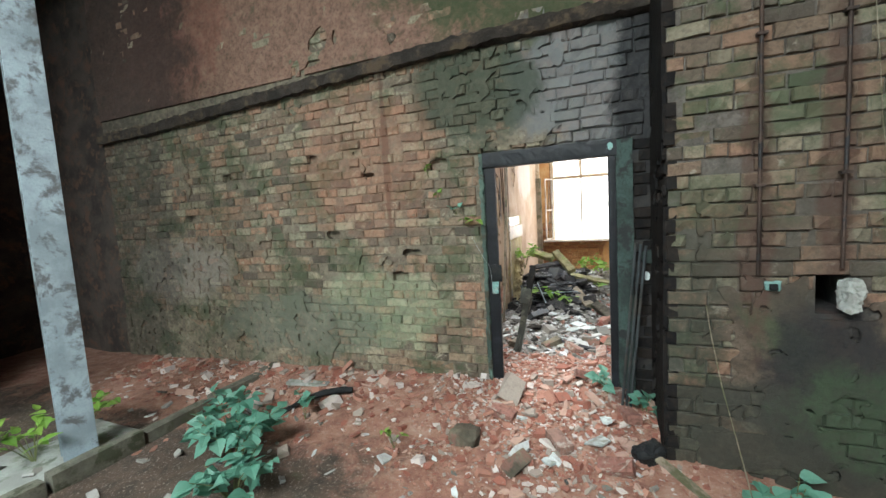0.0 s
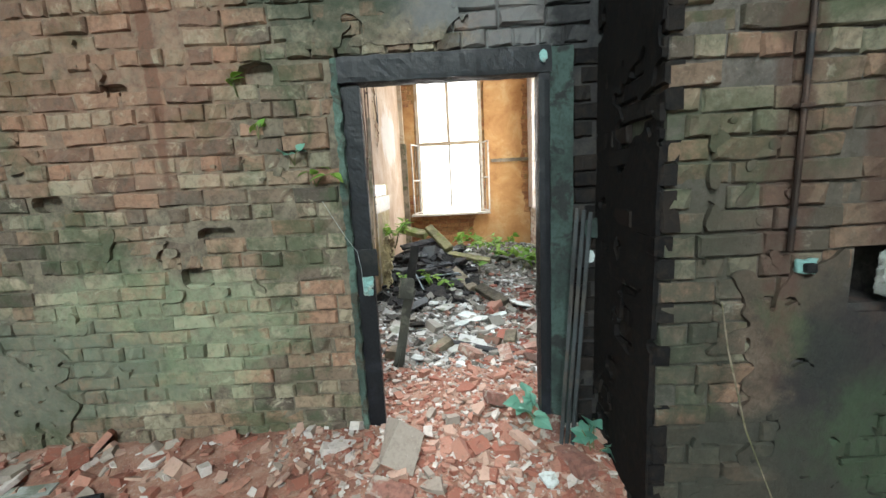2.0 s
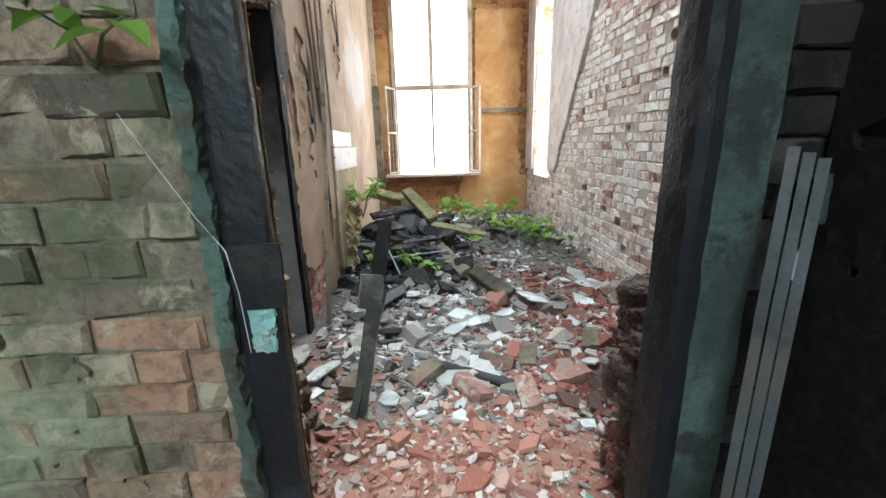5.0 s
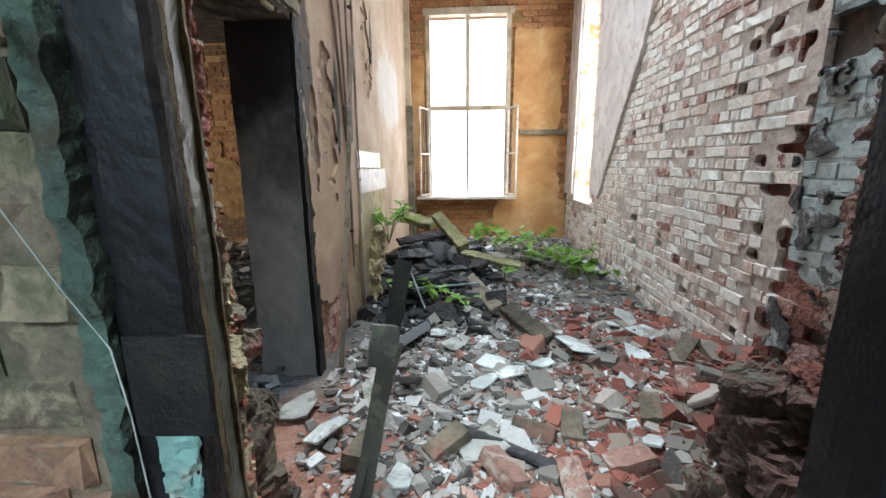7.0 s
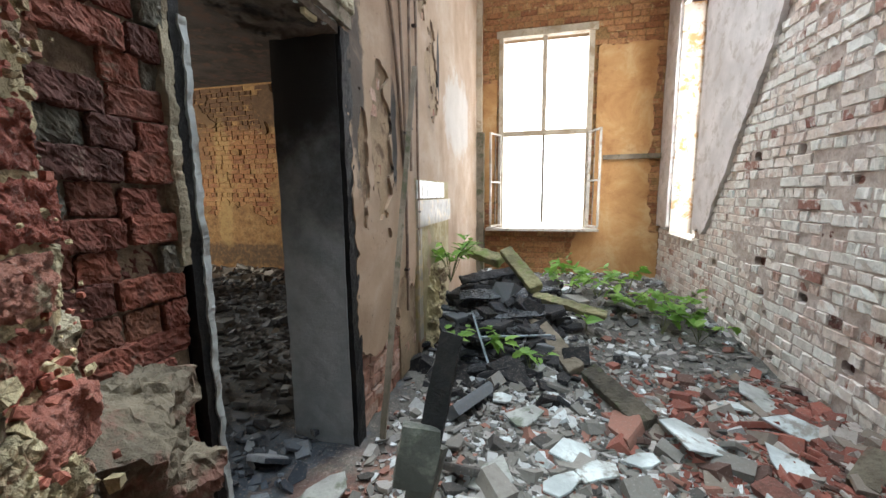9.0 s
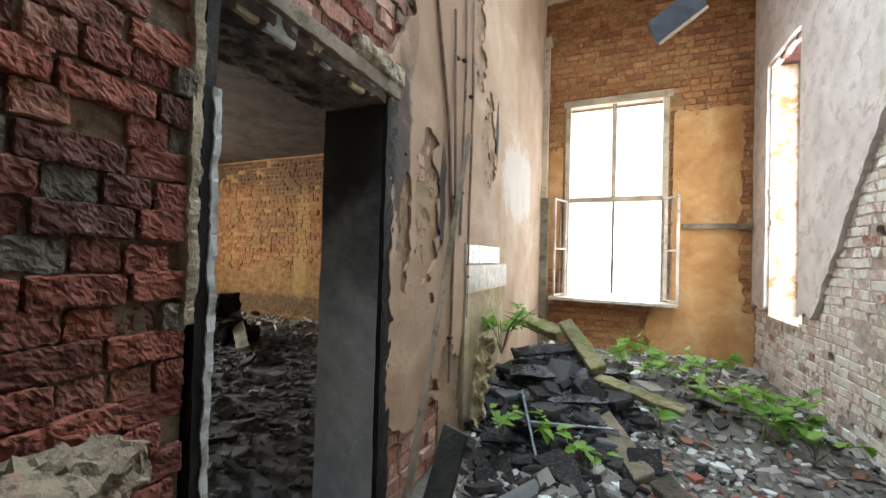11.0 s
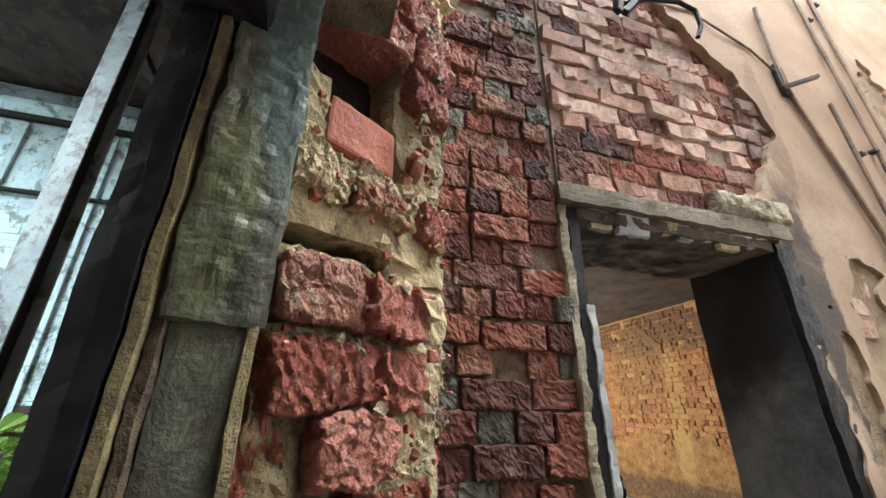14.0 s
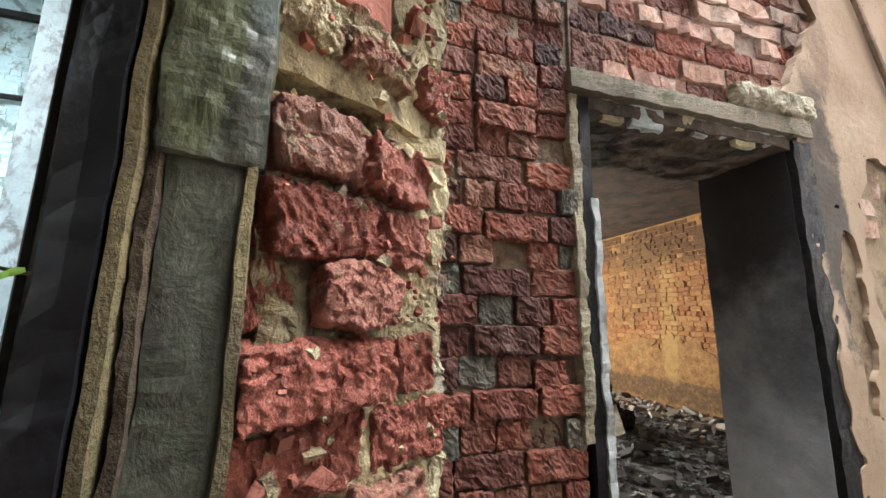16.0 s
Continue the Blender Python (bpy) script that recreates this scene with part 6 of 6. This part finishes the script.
def plant(name, x, y, z, stems, reach, height, leaf, size, label, category, seed, lean=(0, 0), per=5):
    rng = random.Random(seed)
    t = thing(name, x, y, z, label, category)
    for _ in range(stems):
        a = rng.uniform(0, 2 * math.pi)
        r, h = reach * rng.uniform(0.4, 1), height * rng.uniform(0.6, 1.1)
        end = Vector((math.cos(a) * r + lean[0], math.sin(a) * r + lean[1], h))
        pts = [Vector((0, 0, -0.03)), end * 0.4 + Vector((0, 0, h * 0.2)), end]
        stem = part("stem", tube([tuple(p) for p in pts], 0.004, 5, 0.5), MAT["stem"], t)
        for k in range(per):
            f = 0.35 + 0.65 * (k + 0.5) / per
            p = pts[1].lerp(pts[2], (f - 0.35) / 0.65)
            ob = under(new("leaf", LEAF[leaf]), stem)
            s = size * rng.uniform(0.6, 1.15)
            ob.matrix_basis = pose(p.x, p.y, p.z, rng.gauss(12, 22), rng.gauss(0, 22), rng.uniform(0, 360)) @ Matrix.Diagonal((s, s, s, 1))


plant("broadleaf_plant", -2.45, 1.95, -0.13, 18, 0.36, 0.32, "teal", 0.115, "broad-leaved blue-green weed on the earth", "plant", 1, per=6)
plant("broadleaf_plant", -2.1, 1.62, -0.13, 15, 0.3, 0.26, "teal", 0.11, "broad-leaved blue-green weed on the earth", "plant", 2, per=6)
plant("broadleaf_plant", -2.8, 2.2, -0.13, 13, 0.3, 0.3, "teal", 0.11, "broad-leaved blue-green weed on the earth", "plant", 3, per=6)
plant("broadleaf_plant", -2.35, 2.55, -0.1, 4, 0.14, 0.22, "teal", 0.11, "small blue-green weed in the brick chips", "plant", 4, per=3)
plant("weed", -1.4, 2.4, -0.1, 3, 0.1, 0.14, "broad", 0.06, "small green weed in the brick chips", "plant", 5, per=3)
plant("weed", -3.95, 1.45, -0.1, 9, 0.35, 0.3, "broad", 0.10, "low green weeds beside the column", "plant", 6)
plant("weed", -4.2, 1.9, -0.1, 7, 0.35, 0.25, "broad", 0.09, "low green weeds beside the column", "plant", 16)
plant("weed", 0.08, 3.3, 0.02, 5, 0.16, 0.22, "teal", 0.10, "grey-green weed growing in the doorway", "plant", 7, per=4)
plant("weed", 0.32, 3.12, -0.02, 4, 0.14, 0.16, "teal", 0.09, "grey-green weed at the jamb's foot", "plant", 8, per=4)
plant("weed", 0.95, 2.45, -0.14, 6, 0.3, 0.18, "teal", 0.1, "dark weeds at the pier's foot", "plant", 18, per=4)
plant("wall_plant", -1.4, 3.33, 1.93, 2, 0.07, 0.08, "broad", 0.075, "small leaves sprouting from a brick joint", "plant", 9, (0.02, -0.05), 2)
plant("wall_plant", -1.05, 3.33, 1.47, 3, 0.09, 0.05, "broad", 0.085, "small leaves sprouting from a brick joint", "plant", 10, (0.04, -0.06), 2)
plant("wall_plant", -1.32, 3.33, 1.72, 2, 0.06, 0.04, "broad", 0.06, "small leaves sprouting from a brick joint", "plant", 11, (0.04, -0.05), 2)
plant("wall_plant", -1.15, 3.33, 1.58, 2, 0.08, 0.04, "teal", 0.06, "small leaves sprouting from a brick joint", "plant", 12, (0.02, -0.05), 3)
plant("bramble", -1.2, 6.85, 0.55, 10, 0.26, 0.4, "lobed", 0.12, "bright green bramble on top of the heap", "bramble", 20, (0.05, -0.1))
plant("bramble", -1.0, 6.15, 0.16, 4, 0.16, 0.16, "lobed", 0.11, "bright green bramble shoot in the black debris", "bramble", 21, per=4)
plant("bramble", -0.68, 6.2, 0.16, 4, 0.18, 0.17, "lobed", 0.11, "bright green bramble shoot in the black debris", "bramble", 22, per=4)
plant("bramble", -0.45, 6.1, 0.08, 3, 0.14, 0.14, "lobed", 0.1, "bright green bramble shoot in the black debris", "bramble", 23, per=3)
plant("bramble", 0.0, 6.75, 0.2, 2, 0.08, 0.1, "broad", 0.14, "single broad green leaf over the rubble", "bramble", 24, per=2)
for i, (bx, by) in enumerate(((0.45, 7.3), (0.65, 7.0), (0.2, 7.6), (0.85, 7.4), (0.55, 7.9), (0.95, 7.0), (-0.15, 7.3), (0.05, 7.9))):
    plant("bramble", bx, by, level(bx, by), 5, 0.32, 0.3, "lobed", 0.13, "green brambles spreading over the rubble", "bramble", 30 + i)
plant("bramble", -5.2, 1.0, -0.1, 14, 0.5, 1.9, "broad", 0.2, "leafy bush beyond the doorway in the hall", "bush", 60, (0.3, 0.2), 9)


# ---------------------------------------------------------------- bricks of the walls
HOLES = ((-2.72, 2.19), (-2.06, 1.97), (-2.5, 1.42), (-1.3, 2.0), (-1.62, 1.2), (-3.9, 2.1), (-4.6, 1.7), (-1.22, 1.66), (-1.75, 0.98))


def fallen(s, z):
    """Where single bricks have dropped out of the entrance wall."""
    return any(abs(s - 6.1 - x) < 0.1 and abs(z - h) < 0.045 for x, h in HOLES)


sheet("mortar_bed", (-6.1, FW + 0.06), (1, 0), (0, -1), 5.21, -0.25, 4.75, lambda s, z: not fallen(s, z), 0.047, MAT["front_mortar"], front, 0.03, 9.0, 0.004, "old lime mortar between the bricks", "stuff")
brick_wall(front, (-6.1, FW), (1, 0), (0, -1), 5.188, -0.25, 2.05, bricks("front"), (3.35, 5.2, 0.3, 2.06), fallen, 1, 0.008, 0.12, 0.0055, 0.025, rest_label="worn mossy brickwork")
brick_wall(front, (-6.1, FW), (1, 0), (0, -1), 6.5, 2.065, 2.93, bricks("front"), None, fallen, 31, 0.008, 0.2, 0.0055, 0.02, rest_label="worn mossy brickwork over the door")
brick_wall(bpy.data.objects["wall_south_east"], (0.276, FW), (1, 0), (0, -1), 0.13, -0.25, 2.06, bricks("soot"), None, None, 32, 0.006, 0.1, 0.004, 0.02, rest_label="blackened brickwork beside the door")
brick_wall(front, (-6.1, FW), (1, 0), (0, -1), 6.5, 3.05, 4.7, bricks("front"), None, None, 12, 0.006, 0.12, 0.005, 0.03, rest_label="worn brickwork over the ledge")
brick_wall(pier, (0.412, PF), (1, 0), (0, -1), 2.49, -0.25, 4.2, bricks("pier"), (0.0, 1.4, 0.3, 2.7), lambda s, z: 0.70 < s < 0.90 and 0.895 < z < 1.125, 2, 0.006, 0.12, 0.005, 0.02, rest_label="worn sooty brickwork")
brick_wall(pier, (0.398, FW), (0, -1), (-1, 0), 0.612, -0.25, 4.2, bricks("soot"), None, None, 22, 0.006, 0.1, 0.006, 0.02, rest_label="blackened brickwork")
MAT["dull_red"] = brick_material("dull_red_brick", [(0.0, (0.10, 0.04, 0.032)), (0.4, (0.2, 0.075, 0.058)), (0.8, (0.27, 0.12, 0.095)), (1.0, (0.32, 0.22, 0.18))], False, (0.45, 0.42, 0.38), 0.16)


def spalled(w, seed, material="red_piece"):
    me = rough_brick_mesh(w, 0.080, 0.07, seed, 0.0095, 26 if w > 0.15 else 15, 0.005)
    me.transform(Matrix.Translation((0, 0.036, 0)))
    me.materials.append(MAT[material])
    return me


spalls = {"stretcher": [spalled(0.226, 200 + i) for i in range(8)], "header": [spalled(0.109, 220 + i) for i in range(6)]}
dulls = {"stretcher": [spalled(0.226, 240 + i, "dull_red") for i in range(6)], "header": [spalled(0.109, 250 + i, "dull_red") for i in range(5)]}
brick_wall(west, (LW, 3.70), (0, 1), (1, 0), 0.52, -0.1, 4.6, (MAT["red_piece"], MAT["red_rest"]), (-1, 1, -1, 3.1), None, 3, 0.012, 0.5, 0.007, 0.03, 0.077, unit=0.2, bond=2, rest_label="spalled red brickwork", meshes=spalls)
brick_wall(west, (LW, 4.24), (0, 1), (1, 0), 1.25, 2.21, 4.6, (MAT["pink_piece"], MAT["pink_rest"]), (0, 1.25, 2.1, 3.4), None, 4, 0.008, 0.3, 0.0035, 0.015, rest_label="exposed pinkish brickwork over the doorway", mixed=(spalls, lambda s, z: 0.1 + 0.5 * max(0.0, wob(s, z, 2.5, 1, 4)) + (0.4 if s < 0.25 else 0.0), 0.012))
sheet("mortar_bed", (LW - 0.032, 3.70), (0, 1), (1, 0), 0.53, -0.1, 3.4, lambda s, z: wob(s, z, 9, 1, 12) > -0.6, 0.009, MAT["red_mortar"], west, 0.02, 2.0, 0.005, "crumbling mortar between the red bricks", "stuff")
sheet("mortar_bed", (LW - 0.032, 4.24), (0, 1), (1, 0), 1.25, 2.21, 3.8, lambda s, z: wob(s, z, 9, 1, 14) > -0.7, 0.015, MAT["pink_mortar"], west, 0.02, 3.0, 0.004, "pale mortar between the pinkish bricks", "stuff")
brick_wall(west, (LW, 5.25), (0, 1), (1, 0), 4.3, -0.1, 5.25, (MAT["pink_piece"], MAT["pink_rest"]), None, None, 5, 0.007, 0.2, 0.006, 0.02, rest_label="brickwork behind the plaster")
in_side_window = lambda s, z: 4.28 < s < 5.24 and 0.76 < z < 3.66
EAST_HOLES = ((4.72, 1.11, 0.10, 0.055), (4.9, 1.15, 0.035, 0.03), (4.83, 1.86, 0.16, 0.11), (5.0, 0.80, 0.09, 0.09), (4.92, 0.62, 0.08, 0.1), (4.62, 0.86, 0.07, 0.05), (4.6, 1.5, 0.05, 0.06), (5.04, 1.43, 0.06, 0.09), (5.23, 1.2, 0.05, 0.05), (5.37, 2.0, 0.05, 0.06))


def pocket(y, z):
    """Where single bricks have dropped out of the washed wall, most of them beside the doorway."""
    if any(abs(y - cy) < ry * (1 + wob(y, z, 14, 0.35, 2)) and abs(z - cz) < rz * (1 + wob(y, z, 14, 0.35, 6)) for cy, cz, ry, rz in EAST_HOLES):
        return True
    row, col = int((z + 0.1) / 0.076), int((y + 0.055 * (int((z + 0.1) / 0.076) % 2)) / 0.112)
    share = 0.022 + 0.16 * max(0.0, 1 - (y - 5.0) / 0.75) + (0.03 if z < 0.9 else 0.0)
    return y > 5.0 and z < 3.2 and random.Random(row * 991 + col).random() < share


brick_wall(east, (RW, 3.93), (0, 1), (-1, 0), 1.07, 0.72, 4.6, (MAT["grey_piece"], MAT["grey_rest"]), (0.0, 1.07, 0.7, 2.6), lambda s, z: pocket(s + 3.93, z), 6, 0.003, 0.03, 0.0016, 0.0, rest_label="grey-blue painted brickwork with holes")
brick_wall(east, (RW + 0.015, 3.93), (0, 1), (-1, 0), 1.2, -0.1, 0.73, (MAT["dull_red"], MAT["dull_red"]), (0.0, 1.2, -0.1, 0.73), None, 61, 0.012, 0.3, 0.02, 0.1, rest_label="crumbling dark red brickwork", meshes=dulls)
MAT["grey_coat"] = surface("grey_blue_wall_paint", (0.21, 0.255, 0.26), 0.3, 0.5, 0, 50, (0.09, 0.10, 0.10), 0.6)
MAT["wet_crust"] = surface("wet_black_crust", (0.03, 0.032, 0.035), 0.6, 0.25, 0, 60, (0.34, 0.37, 0.38), 1.0)
sheet("mortar_bed", (RW + 0.055, 3.95), (0, 1), (-1, 0), 1.05, 0.7, 4.2, lambda s, z: not pocket(s + 3.95, z), 0.049, MAT["grey_coat"], east, 0.022, 5.0, 0.004, "grey-blue paint over the joints", "stuff")
sheet("crust", (RW, 3.95), (0, 1), (-1, 0), 1.1, 0.1, 4.2, lambda s, z: not pocket(s + 3.95, z) and wob(s, z, 4.0, 1.0, 5) + wob(s, z, 12, 0.8, 6) > (-0.25 if s < 0.62 else 0.35) + (-0.3 if z < 0.85 else 0.0), 0.014, MAT["wet_crust"], east, 0.02, 5.0, 0.016, "glossy black and white crust peeling off the bricks", "stuff")
sheet("mortar_bed", (RW + 0.055, 5.0), (0, 1), (-1, 0), 3.24, -0.1, 4.6, lambda s, z: not pocket(s + 5.0, z), 0.046, MAT["pale_mortar"], east, 0.026, 6.0, 0.005, "limewashed mortar between the bricks", "stuff")
sheet("mortar_bed", (RW + 0.055, 8.24), (0, 1), (-1, 0), 1.36, -0.1, 0.76, lambda s, z: True, 0.046, MAT["pale_mortar"], east, 0.05, 6.0, 0.005, "limewashed mortar under the side window", "stuff")
brick_wall(east, (RW, 5.0), (0, 1), (-1, 0), 4.6, -0.1, 5.2, bricks("white"), (0.0, 1.45, 0.0, 2.6), lambda s, z: in_side_window(s + 1.03, z) or pocket(s + 5.0, z), 7, 0.007, 0.2, 0.003, 0.004, 0.076, rest_label="limewashed brickwork, flaking", mixed=(dulls, lambda s, z: 0.03 + 0.3 * max(0.0, wob(s, z, 2.5, 1, 7) - 0.1) + (0.35 if s < 0.3 + wob(z, s, 3, 0.2, 3) else 0.0), 0.03), unit=0.215, bond=2)
brick_wall(far, (LW, FAR), (1, 0), (0, -1), 2.665, -0.1, 5.25, bricks("ochre"), None, lambda s, z: -1.07 < s - 1.37 < 0.38 and 0.77 < z < 3.70, 8, 0.004, 0.1, 0.003, 0.012, rest_label="ochre brickwork")
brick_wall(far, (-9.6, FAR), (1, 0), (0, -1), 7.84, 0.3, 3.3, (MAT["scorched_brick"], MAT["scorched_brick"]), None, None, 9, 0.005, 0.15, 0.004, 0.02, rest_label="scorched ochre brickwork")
brick_wall(bpy.data.objects["wall_hall_west"], (-6.095, -4.5), (0, 1), (1, 0), 6.1, 1.5, 5.4, (MAT["hall_wash"], MAT["hall_wash"]), None, None, 10, 0.003, 0.0, 0.003, 0.0, rest_label="limewashed pale blue brickwork")
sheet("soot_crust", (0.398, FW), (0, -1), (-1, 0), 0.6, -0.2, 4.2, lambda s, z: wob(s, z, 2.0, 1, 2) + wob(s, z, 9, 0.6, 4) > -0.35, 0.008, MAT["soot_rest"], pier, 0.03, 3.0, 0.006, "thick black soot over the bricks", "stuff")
